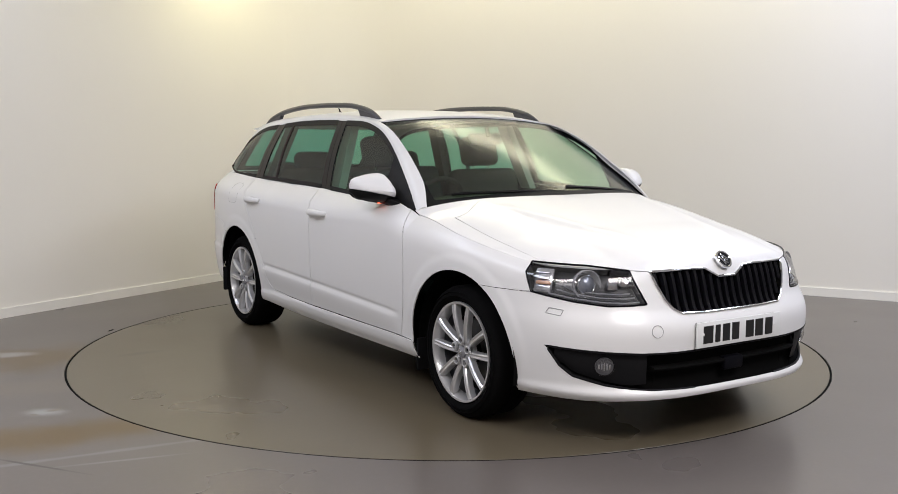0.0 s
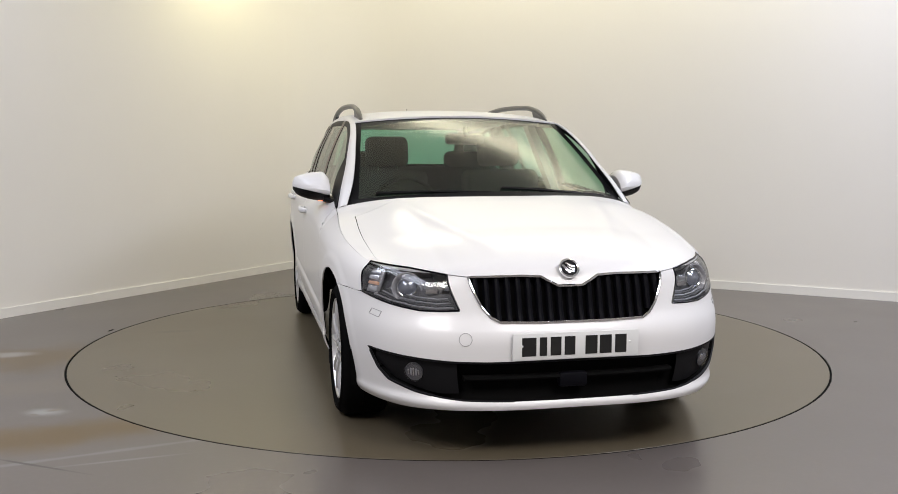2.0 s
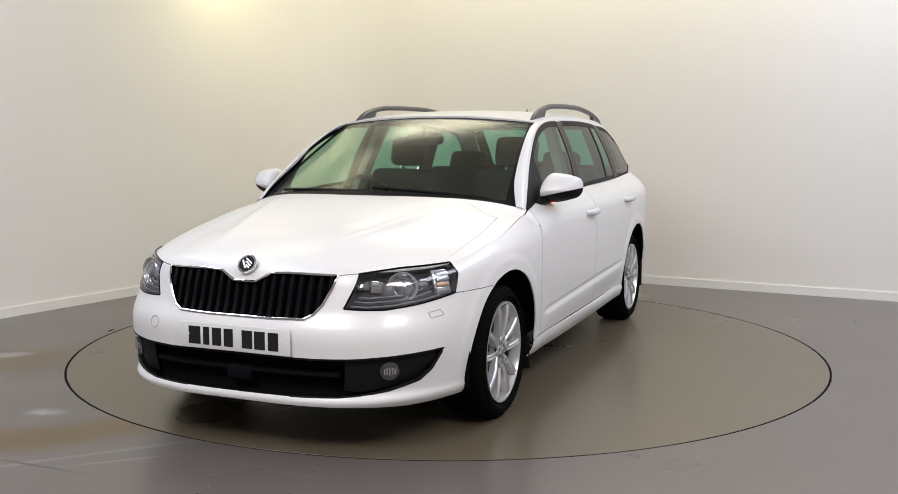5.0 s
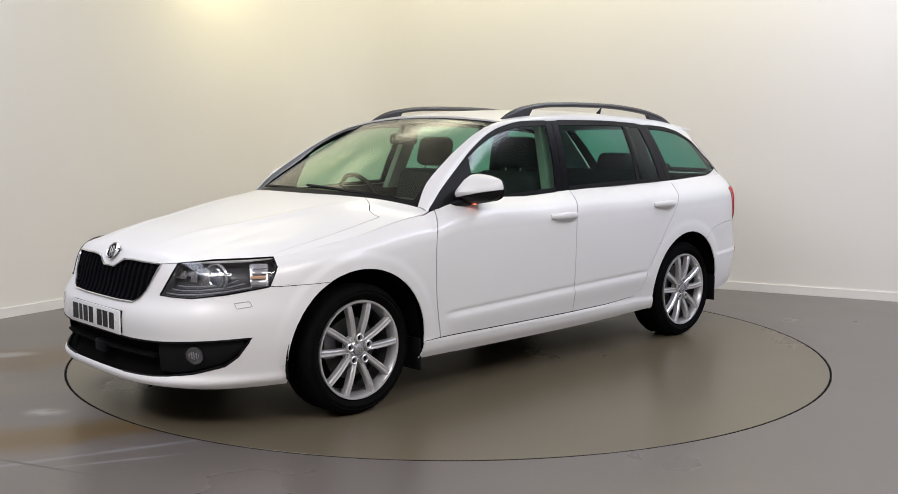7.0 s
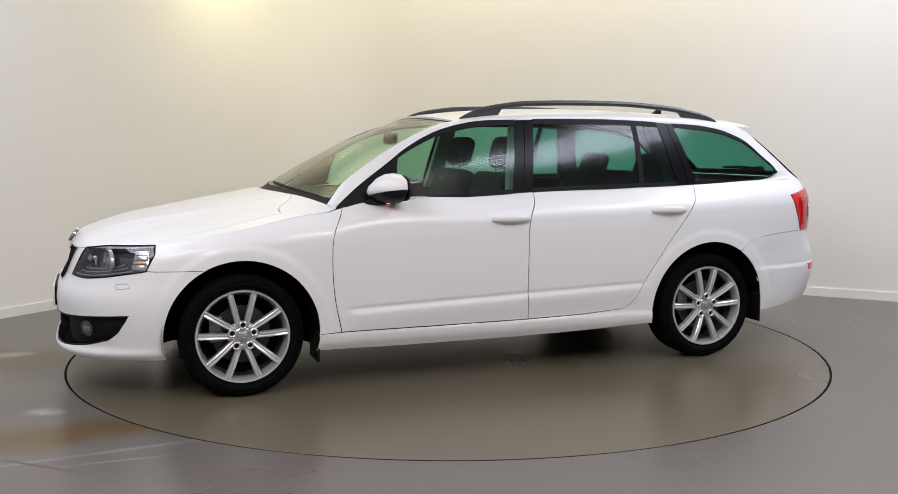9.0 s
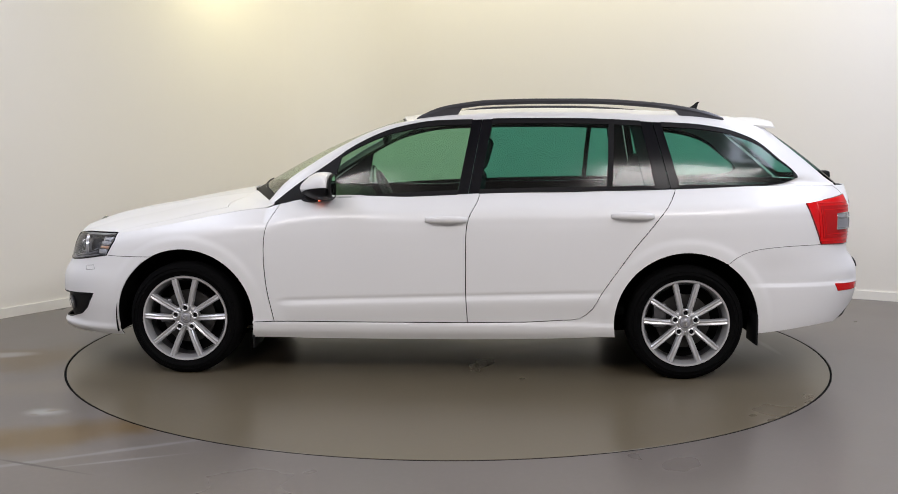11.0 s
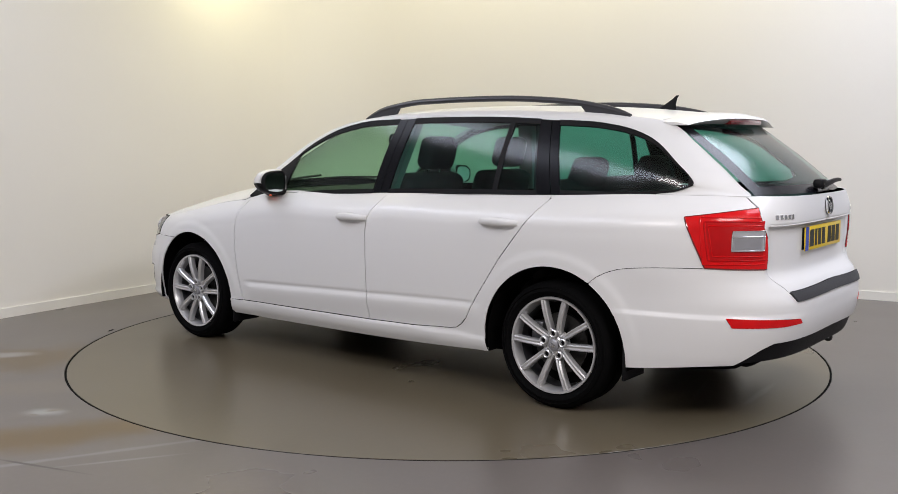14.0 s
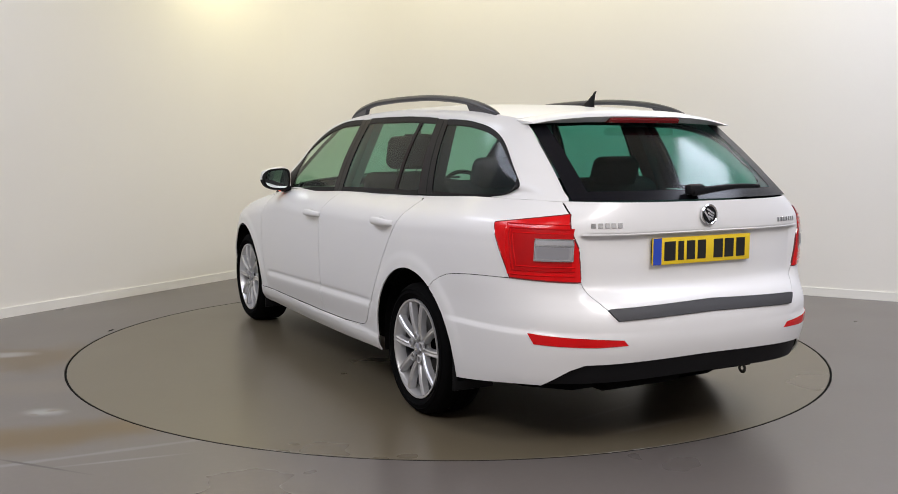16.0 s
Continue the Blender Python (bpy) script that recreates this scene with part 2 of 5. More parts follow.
def add_rim(verts, faces, depth):
    V = np.array(verts)
    N = np.zeros_like(V)
    count = {}
    for f in faces:
        nrm = np.cross(V[f[1]] - V[f[0]], V[f[2]] - V[f[0]])
        if len(f) == 4:
            nrm = nrm + np.cross(V[f[2]] - V[f[0]], V[f[3]] - V[f[0]])
        for k in range(len(f)):
            N[f[k]] += nrm
            e = (f[k], f[(k + 1) % len(f)])
            count[e] = 1
    N /= np.maximum(np.linalg.norm(N, axis=1), 1e-12)[:, None]
    for a, b in list(count):
        if (b, a) not in count:
            i = len(verts)
            verts += [V[a], V[b], V[b] - N[b] * depth, V[a] - N[a] * depth]
            faces.append((i + 1, i, i + 3, i + 2))


# ---------------------------------------------------------------- the room
CORNER = Vector((-1.205, 4.113, 0))
LEFT_DIR = Vector((-0.515, -0.857, 0)).normalized()
RIGHT_DIR = Vector((0.886, -0.464, 0)).normalized()
HIGH = 3.9


def prism_wall(name, a, b, thick, z0, z1, mat, outward, label, category=""):
    """A wall with thickness from a to b; its inner face runs through a and b."""
    bm = bmesh.new()
    o = outward * thick
    pts = [a, b, b + o, a + o]
    lo = [bm.verts.new((p.x, p.y, z0)) for p in pts]
    hi = [bm.verts.new((p.x, p.y, z1)) for p in pts]
    bm.faces.new(lo[::-1])
    bm.faces.new(hi)
    for i in range(4):
        j = (i + 1) % 4
        bm.faces.new((lo[i], lo[j], hi[j], hi[i]))
    bmesh.ops.recalc_face_normals(bm, faces=bm.faces)
    ob = part(name, bm, mat, None, smooth=False)
    return tagged(ob, label, category or "wall", kind="structure")


def rounded_corner(name, radius, z0, z1, off, mat, label, category="wall"):
    """The corner of the two walls as a vertical cove of the given radius."""
    half = math.acos(LEFT_DIR.dot(RIGHT_DIR)) / 2
    along = radius / math.tan(half)
    mid = (LEFT_DIR + RIGHT_DIR).normalized()
    centre = CORNER + mid * (radius / math.sin(half))
    p0, p1 = CORNER + LEFT_DIR * along, CORNER + RIGHT_DIR * along
    a0, a1 = (p0 - centre), (p1 - centre)
    bm = bmesh.new()
    rows = []
    for k in range(25):
        d = a0.slerp(a1, k / 24) if k not in (0, 24) else (a0, a1)[k // 24]
        d = d.normalized()
        inner, outer = centre + d * (radius - off), centre + d * (radius + 0.15)
        rows.append([bm.verts.new((inner.x, inner.y, z0)), bm.verts.new((inner.x, inner.y, z1)),
                     bm.verts.new((outer.x, outer.y, z1)), bm.verts.new((outer.x, outer.y, z0))])
    for a, b in zip(rows, rows[1:]):
        for i in range(4):
            j = (i + 1) % 4
            bm.faces.new((a[i], a[j], b[j], b[i]))
    bm.faces.new(rows[0])
    bm.faces.new(rows[-1][::-1])
    bmesh.ops.recalc_face_normals(bm, faces=bm.faces)
    ob = part(name, bm, mat, None)
    tagged(ob, label, category, kind="structure")
    return along


def room():
    lout = Vector((-LEFT_DIR.y, LEFT_DIR.x, 0))
    if lout.dot(CORNER) < 0:
        lout = -lout
    rout = Vector((-RIGHT_DIR.y, RIGHT_DIR.x, 0))
    if rout.dot(Vector((1, 1, 0))) < 0:
        rout = -rout
    lout = -lout if lout.x > 0 else lout
    along = rounded_corner("wall_corner", 0.75, 0.0, HIGH, 0.0, WALL, "cream painted rounded plaster corner of the studio")
    rounded_corner("baseboard_corner", 0.75, 0.0, 0.07, 0.012, SKIRT, "curved off-white skirting board at the corner", "skirting")
    L0, LM, L1 = CORNER + LEFT_DIR * along, CORNER + LEFT_DIR * 4.9, CORNER + LEFT_DIR * 11.0
    R0, RM, R1 = CORNER + RIGHT_DIR * along, CORNER + RIGHT_DIR * 6.6, CORNER + RIGHT_DIR * 9.5
    prism_wall("wall_west", L0, LM, 0.15, 0, HIGH, WALL, lout, "cream painted plaster studio wall with soft lamp glow")
    prism_wall("wall_north", R0, RM, 0.15, 0, HIGH, WALL, rout, "cream painted plaster studio wall behind the car")
    # unseen grey lengths, added to keep fill and window reflections low
    prism_wall("wall_west_unseen", LM, L1, 0.15, 0, HIGH, UNSEEN_WALL, lout, "unseen grey wall added past the left wall to dim reflections")
    prism_wall("wall_north_unseen", RM, R1, 0.15, 0, HIGH, UNSEEN_WALL, rout, "unseen grey wall added past the back wall to dim fill light")
    for name, a, b, o in (("baseboard", L0, LM, lout), ("baseboard", R0, RM, rout)):
        prism_wall(name, a - o * 0.012, b - o * 0.012, 0.011, 0, 0.07, SKIRT, o, "off-white painted skirting board along the wall", "skirting")
    far = L1 + (R1 - CORNER)
    # walls out of view close the room; their grey holds back fill light
    prism_wall("wall_south", L1, far, 0.15, 0, HIGH, UNSEEN_WALL, -rout, "unseen grey wall added behind the camera to dim fill light")
    prism_wall("wall_east", R1, far, 0.15, 0, HIGH, UNSEEN_WALL, -lout, "unseen grey wall added beside the camera to dim fill light")
    # floor with a round pit for the turntable
    bm = bmesh.new()
    n = 128
    R = 2.243
    inner = [bm.verts.new((R * math.cos(2 * math.pi * k / n), R * math.sin(2 * math.pi * k / n), 0)) for k in range(n)]
    outer = [bm.verts.new((16 * math.cos(2 * math.pi * k / n), 16 * math.sin(2 * math.pi * k / n), 0)) for k in range(n)]
    deep = [bm.verts.new((v.co.x, v.co.y, -0.05)) for v in inner]
    for k in range(n):
        j = (k + 1) % n
        bm.faces.new((inner[k], outer[k], outer[j], inner[j]))
        bm.faces.new((deep[k], inner[k], inner[j], deep[j]))
    bm.faces.new(deep)
    bm.normal_update()
    tagged(part("floor", bm, FLOOR, None, smooth=False), "worn grey polished resin floor with brown stains", "floor", kind="structure")
    bm = bmesh.new()
    c = [bm.verts.new((p.x, p.y, z)) for z in (HIGH, HIGH + 0.15) for p in (CORNER - LEFT_DIR - RIGHT_DIR, R1 - LEFT_DIR, far, L1 - RIGHT_DIR)]
    for f in ((0, 1, 2, 3), (7, 6, 5, 4), (0, 4, 5, 1), (1, 5, 6, 2), (2, 6, 7, 3), (3, 7, 4, 0)):
        bm.faces.new([c[i] for i in f])
    bmesh.ops.recalc_face_normals(bm, faces=bm.faces)
    tagged(part("ceiling", bm, CEIL, None, smooth=False), "plain white painted studio ceiling", "ceiling", kind="structure")


room()


def turntable():
    base = tagged(new("turntable"), "grey resin-topped revolving car turntable set flush in the floor", "turntable")
    bm = lathe([(0.0, 0.0), (2.2285, 0.0), (2.2305, -0.002), (2.2305, -0.045), (0.0, -0.045)], 160, "z")
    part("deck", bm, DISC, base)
    bm = lathe([(2.2310, -0.0455), (2.2310, -0.0008), (2.2400, -0.0008), (2.2400, -0.0455)], 160, "z")
    part("edge_seal", bm, SEAM, base, "black rubber seal round the deck")
    return base


TABLE = turntable()
notch = part("floor_slot", box(0.055, 0.014, 0.003, (-2.252, 0.390, 0.0014), 0.001, Matrix.Rotation(radians(78), 4, "Z")), SEAM, None)
tagged(notch, "small dark slot at the edge of the turntable pit", "floor slot", kind="structure")

# ---------------------------------------------------------------- the car: lower body surface
# Car space: x forward from mid-wheelbase, y to its left, z up from the deck.
CAR = tagged(new("estate_car"), "white estate car with silver alloy wheels standing on the turntable", "car")
NOSE = spline([(0.18, 2.180), (0.205, 2.215), (0.232, 2.226), (0.262, 2.204), (0.30, 2.202), (0.40, 2.212), (0.52, 2.205), (0.58, 2.172), (0.66, 2.148), (0.70, 2.136), (0.74, 2.115), (0.77, 2.084), (0.80, 2.020)])
TAIL = spline([(0.22, 2.26), (0.30, 2.33), (0.38, 2.362), (0.50, 2.385), (0.59, 2.375), (0.625, 2.355), (0.66, 2.335), (0.80, 2.325), (0.93, 2.325), (1.04, 2.315)])
NOSE_P = spline([(0.2, 3.4), (0.4, 3.5), (0.6, 3.35), (0.76, 3.2)])
TAIL_P = 4.1
TOP = spline([(0, 0.795), (0.10, 0.785), (0.217, 0.758), (0.28, 0.745), (0.45, 0.747), (0.61, 0.756), (0.77, 0.802), (0.912, 0.852), (0.985, 0.892), (1.04, 0.925),
              (1.5, 0.972), (1.67, 0.988), (2.0, 1.003), (2.045, 1.01), (2.244, 1.03), (2.5, 1.03), (3.0, 1.025)])
LOW = spline([(0, 0.213), (0.3, 0.208), (0.5, 0.200), (0.75, 0.20), (1.0, 0.205), (1.15, 0.20), (2.0, 0.225), (2.2, 0.25), (2.45, 0.29), (2.6, 0.30), (3.0, 0.31)])
WIDTH_LOW = [(0, 0.842), (0.05, 0.862), (0.12, 0.870), (0.25, 0.879), (0.45, 0.888), (0.65, 0.8925), (0.79, 0.8905)]
WIDTH_REAR = spline(WIDTH_LOW + [(0.85, 0.8835), (0.90, 0.861), (0.95, 0.815), (1.0, 0.758)])
WIDTH_FRONT = spline(WIDTH_LOW + [(0.87, 0.886), (0.92, 0.878), (0.96, 0.865), (1.0, 0.845)])
FRONTNESS = spline([(-2.4, 0.0), (-1.4, 0.0), (-0.9, 0.06), (0.0, 0.25), (0.85, 0.46), (1.3, 0.85), (1.7, 1.0), (2.2, 1.0)])


def half_width(v, x):
    """Half width of the body at a share v of its height: a crisp shoulder along the doors, a fuller wing ahead."""
    k = FRONTNESS(x)
    return WIDTH_REAR(v) * (1 - k) + WIDTH_FRONT(v) * k


CREASE = spline([(-1.2, 0.475), (-0.87, 0.468), (-0.19, 0.448), (0.80, 0.415), (1.0, 0.408)])


def body_raw(q, z):
    """The outer skin (left half) by perimeter parameter q (0 nose, 1 to 2 side, 3 tail) and height."""
    q, z = np.broadcast_arrays(np.asarray(q, float), np.asarray(z, float))
    nose, tail = q < 1, q > 2
    pf = NOSE_P(z)
    ff, fr = np.clip(q, 0, 1) * np.pi / 2, np.clip(3 - q, 0, 1) * np.pi / 2
    xn = np.where(nose, 0.9 + 1.2 * np.cos(ff) ** (2 / 3), np.where(tail, -0.9 - 1.45 * np.cos(fr) ** (2 / TAIL_P), 0.9 - 1.8 * (q - 1)))
    v = np.clip((z - 0.2) / (TOP(q) - 0.2), 0, 1)
    b = half_width(v, xn)
    af, ar = NOSE(z) - 0.9, TAIL(z) - 0.9
    x = np.where(nose, 0.9 + af * np.cos(ff) ** (2 / pf), np.where(tail, -0.9 - ar * np.cos(fr) ** (2 / TAIL_P), 0.9 - 1.8 * (q - 1)))
    y = np.where(nose, b * np.sin(ff) ** (2 / pf), np.where(tail, b * np.sin(fr) ** (2 / TAIL_P), b))
    # pressed line low on the doors: a groove, a ledge that catches the light, a face that falls back to the sill
    d = CREASE(x) - z
    along = step(0.86, 0.74, x) * step(-1.0, -0.80, x)
    y = y + along * (-0.0040 * step(-0.012, 0.0, d) + 0.0105 * step(0.0, 0.030, d) - 0.012 * step(0.036, 0.150, d))
    # the sill's own ledge under the doors
    y = y + 0.007 * step(0.300, 0.292, z) * step(0.205, 0.285, z) * step(1.05, 0.95, x) * step(-1.05, -0.95, x)
    # flared wheel arches
    for cx in (1.344, -1.344):
        r = np.hypot(x - cx, z - 0.305)
        y = y + 0.0055 * step(0.462, 0.420, r) * step(0.2, 0.5, z)
    # number plate hollow in the tailgate
    x = x + 0.026 * step(0.905, 0.893, z) * step(0.63, 0.70, z) * step(0.60, 0.54, y) * tail
    # bumper crease behind the rear wheel
    y = y - 0.010 * step(0.509, 0.519, z) * step(0.70, 0.58, z) * step(-1.62, -1.80, x) * tail
    return np.stack([x, y, z], -1)


def _arc_table():
    r = np.linspace(0, 1, 900)
    q = np.unique(np.concatenate([np.linspace(0, 3, 1501), np.arccos(r ** 1.68) / (np.pi / 2), np.arcsin(r ** 1.68) / (np.pi / 2),
                                  3 - np.arccos(r ** (TAIL_P / 2)) / (np.pi / 2), 3 - np.arcsin(r ** (TAIL_P / 2)) / (np.pi / 2)]))
    p = body_raw(q, 0.55 + 0 * q)
    s = np.concatenate([[0], np.cumsum(np.linalg.norm(np.diff(p, axis=0), axis=1))])
    return q, s


QT, ST = _arc_table()


def body(s, z):
    return body_raw(np.interp(s, ST, QT), z)


def body_normal(s, z):
    e = 2e-3
    ds = body(s + e, z) - body(s - e, z)
    dz = body(s, z + e) - body(s, z - e)
    n = np.cross(ds, dz)
    return n / np.maximum(np.linalg.norm(n, axis=-1), 1e-9)[..., None]


def s_of_x(x, z):
    """Perimeter place of the skin at a length x."""
    x, z = float(x), float(z)
    if x > 0.9:
        q = math.acos(min(1, (x - 0.9) / float(NOSE(z) - 0.9)) ** (float(NOSE_P(z)) / 2)) / (math.pi / 2)
    elif x < -0.9:
        q = 3 - math.acos(min(1, (-0.9 - x) / float(TAIL(z) - 0.9)) ** (TAIL_P / 2)) / (math.pi / 2)
    else:
        q = 1 + (0.9 - x) / 1.8
    return float(np.interp(q, QT, ST))


def s_of_y(y, z, rear=False):
    """Perimeter place on the nose or the tail at a half-width y."""
    q0 = 2.6 if rear else 0.4
    for _ in range(6):
        b = float(half_width(min(1, max(0, (z - 0.2) / (float(TOP(q0)) - 0.2))), -2.2 if rear else 1.9))
        p = TAIL_P if rear else float(NOSE_P(z))
        a = math.asin(min(1, max(0.0, y) / b) ** (p / 2)) / (math.pi / 2)
        q0 = 3 - a if rear else a
    return float(np.interp(q0, QT, ST))


def fx(*pts):
    return [(s_of_x(x, z), z) for x, z in pts]


def fy(*pts):
    return [(s_of_y(y, z), z) for y, z in pts]


def ry(*pts):
    return [(s_of_y(y, z, True), z) for y, z in pts]


def dense(points, closed, gap=0.004):
    P = np.array(points, float)
    if closed:
        P = np.vstack([P, P[:1]])
    out = []
    for a, b in zip(P, P[1:]):
        n = max(1, int(np.linalg.norm(b - a) / gap))
        out.append(a + (b - a) * np.linspace(0, 1, n, endpoint=False)[:, None])
    out.append(P[-1:])
    return np.vstack(out)


def smooth_line(points, n=24):
    P = np.array(points, float)
    t = np.concatenate([[0], np.cumsum(np.linalg.norm(np.diff(P, axis=0), axis=1))])
    f = spline(np.column_stack([t, P]))
    return [tuple(p) for p in f(np.linspace(0, t[-1], n))]


def inside(pt, poly):
    x, y = pt[:, 0], pt[:, 1]
    P = np.array(poly)
    r = np.zeros(len(pt), bool)
    for (x0, y0), (x1, y1) in zip(P, np.roll(P, -1, axis=0)):
        if y0 == y1:
            continue
        cross = ((y0 > y) != (y1 > y)) & (x < (x1 - x0) * (y - y0) / (y1 - y0) + x0)
        r ^= cross
    return r


def arch(cx, r, cz=0.305):
    ring = [(cx + r * math.cos(radians(a)), cz + r * math.sin(radians(a))) for a in range(-20, 201, 4)]
    ring = [(cx + r * 0.985, 0.10)] + ring + [(cx - r * 0.985, 0.10)]
    return fx(*[(x, z) for x, z in ring])


# outlines on the skin
GRILLE = fy((0.0, 0.690), (0.050, 0.690), (0.085, 0.708), (0.120, 0.727), (0.200, 0.731), (0.410, 0.728), (0.395, 0.675), (0.366, 0.612), (0.335, 0.575), (0.300, 0.556), (0.15, 0.552), (0.0, 0.551))
HEADLAMP = fy((0.452, 0.601), (0.487, 0.735), (0.54, 0.743), (0.62, 0.754)) + fx((1.740, 0.760), (1.745, 0.72), (1.79, 0.640)) + fy((0.70, 0.611), (0.60, 0.596), (0.52, 0.597))
INTAKE = fy((0.0, 0.404), (0.2, 0.403), (0.344, 0.402), (0.50, 0.405), (0.60, 0.411)) + fx((1.875, 0.425), (1.925, 0.345), (1.97, 0.305)) + fy((0.62, 0.272), (0.53, 0.258), (0.45, 0.251), (0.25, 0.247), (0.0, 0.246))
ARCH_F, ARCH_R = arch(1.344, 0.378), arch(-1.344, 0.378)
TAILLAMP = fx((-1.966, 0.940), (-2.012, 0.835), (-2.057, 0.726)) + ry((0.68, 0.720), (0.573, 0.716), (0.588, 0.85), (0.600, 0.980), (0.68, 0.967))
REFLECTOR = ry((0.752, 0.512), (0.735, 0.470), (0.55, 0.466), (0.42, 0.470), (0.44, 0.492), (0.58, 0.502))
SCUFF = ry((0.0, 0.625), (0.507, 0.612), (0.490, 0.588), (0.472, 0.568), (0.25, 0.574), (0.0, 0.578))
DIFFUSER = ry((0.0, 0.402), (0.35, 0.398), (0.575, 0.393), (0.625, 0.368), (0.672, 0.322), (0.695, 0.296), (0.70, 0.20), (0.0, 0.20))
LINE_A = smooth_line(fx((0.815, 0.95), (0.835, 0.905), (0.880, 0.82), (0.900, 0.67), (0.888, 0.48), (0.852, 0.298)))
LINE_B = smooth_line(fx((-0.255, 1.0), (-0.235, 0.94), (-0.200, 0.88), (-0.178, 0.70), (-0.178, 0.50), (-0.188, 0.300)))
LINE_C = smooth_line(fx((-1.30, 1.03), (-1.26, 0.96), (-1.17, 0.84), (-1.03, 0.66), (-0.90, 0.47), (-0.835, 0.365), (-0.785, 0.328), (-0.70, 0.318)))
LINE_SILL = fx((0.852, 0.298), (0.3, 0.298), (-0.188, 0.300), (-0.5, 0.306), (-0.70, 0.318))
LINE_FB = fx((1.79, 0.640), (1.74, 0.637), (1.50, 0.640))
LINE_RB = smooth_line(fx((-2.057, 0.722), (-1.95, 0.72), (-1.80, 0.712), (-1.67, 0.692), (-1.60, 0.662), (-1.54, 0.615)), 16)
LINE_TG = ry((0.600, 1.03), (0.600, 0.980), (0.588, 0.85), (0.573, 0.716), (0.545, 0.66), (0.507, 0.612))
LINE_SILL_F = fx((0.852, 0.298), (0.98, 0.292))
HOLES = [("grille", GRILLE), ("headlamp", HEADLAMP), ("intake", INTAKE), ("arch_f", ARCH_F), ("arch_r", ARCH_R), ("taillamp", TAILLAMP), ("reflector", REFLECTOR),
         ("scuff", SCUFF), ("diffuser", DIFFUSER)]
LINE_N = fy((0.410, 0.728), (0.487, 0.735))
CUTS = [LINE_N, LINE_A, LINE_B, LINE_C, LINE_SILL, LINE_FB, LINE_RB, LINE_TG, LINE_SILL_F]


CELL = 0.0105


def build_skin():
    """Cuts the skin's net along all outlines: points and triangles by region."""
    ns, nz = int(ST[-1] / CELL) + 1, 79
    s = np.linspace(0, ST[-1], ns)
    S = np.repeat(s[:, None], nz, 1)
    q = np.interp(s, ST, QT)
    # rows of the net follow the pressed line of the doors
    zc = CREASE(body_raw(q, 0.45 + 0 * q)[:, 0])
    knots = np.stack([LOW(q), zc - 0.033, zc, zc + 0.012, TOP(q)], 1)
    Z = np.stack([np.interp(np.arange(nz), (0, 20, 23, 25, nz - 1), k) for k in knots])
    pts = np.stack([S, Z], -1).reshape(-1, 2)
    fixed = np.zeros(len(pts), bool)
    edge = (pts[:, 0] < 1e-6) | (pts[:, 0] > ST[-1] - 1e-6)
    top = np.zeros((ns, nz), bool)
    top[:, -1] = True
    top = top.ravel()
    best = np.full(len(pts), 9.0)
    moved = pts.copy()
    lines = [(np.array(p), True) for _, p in HOLES] + [(np.array(p), False) for p in CUTS]
    for P, closed in lines:
        D = dense(P, closed)
        lo, hi = D.min(0) - 0.02, D.max(0) + 0.02
        near = np.where(((pts > lo) & (pts < hi)).all(1))[0]
        if not len(near):
            continue
        for chunk in np.array_split(near, max(1, len(near) // 1500)):
            d = np.linalg.norm(pts[chunk][:, None, :] - D[None], axis=2)
            k = d.argmin(1)
            dist = d[np.arange(len(chunk)), k]
            ok = (dist < 0.0066) & (dist < best[chunk])
            ids = chunk[ok]
            moved[ids] = D[k[ok]]
            best[ids] = dist[ok]
            fixed[ids] = True
    # sharp corners keep a point of their own
    for P, closed in lines:
        for i in range(len(P)):
            a, b, c = P[i - 1], P[i], P[(i + 1) % len(P)]
            if not closed and i in (0, len(P) - 1):
                bend = True
            else:
                u, v = b - a, c - b
                bend = np.dot(u, v) < 0.9 * np.linalg.norm(u) * np.linalg.norm(v)
            if bend:
                j = np.linalg.norm(moved - b, axis=1).argmin()
                if np.linalg.norm(moved[j] - b) < CELL:
                    moved[j] = b
                    fixed[j] = True
    moved[edge, 0] = pts[edge, 0]
    moved[top, 1] = pts[top, 1]
    idx = np.arange(ns * nz).reshape(ns, nz)
    a, b, c, d = idx[:-1, :-1].ravel(), idx[1:, :-1].ravel(), idx[1:, 1:].ravel(), idx[:-1, 1:].ravel()
    use13 = fixed[b] & fixed[d] & ~(fixed[a] & fixed[c])
    t1 = np.where(use13[:, None], np.stack([a, b, d], 1), np.stack([a, b, c], 1))
    t2 = np.where(use13[:, None], np.stack([b, c, d], 1), np.stack([a, c, d], 1))
    tris = np.vstack([t1, t2])
    cen = moved[tris].mean(1)
    A, B, C = moved[tris[:, 0]], moved[tris[:, 1]], moved[tris[:, 2]]
    area = np.abs((B[:, 0] - A[:, 0]) * (C[:, 1] - A[:, 1]) - (B[:, 1] - A[:, 1]) * (C[:, 0] - A[:, 0]))
    keep = area > 2e-7
    tris, cen = tris[keep], cen[keep]
    region = np.array(["?"] * len(tris), dtype=object)
    sz, zz = cen[:, 0], cen[:, 1]

    def line_s(line):
        L = np.array(line)
        o = L[:, 1].argsort()
        return np.interp(zz, L[o, 1], L[o, 0])
    sA, sB, sC = line_s(LINE_A), line_s(LINE_B), line_s(LINE_C)
    SL = np.array(LINE_SILL_F[::-1] + LINE_SILL)
    o = SL[:, 0].argsort()
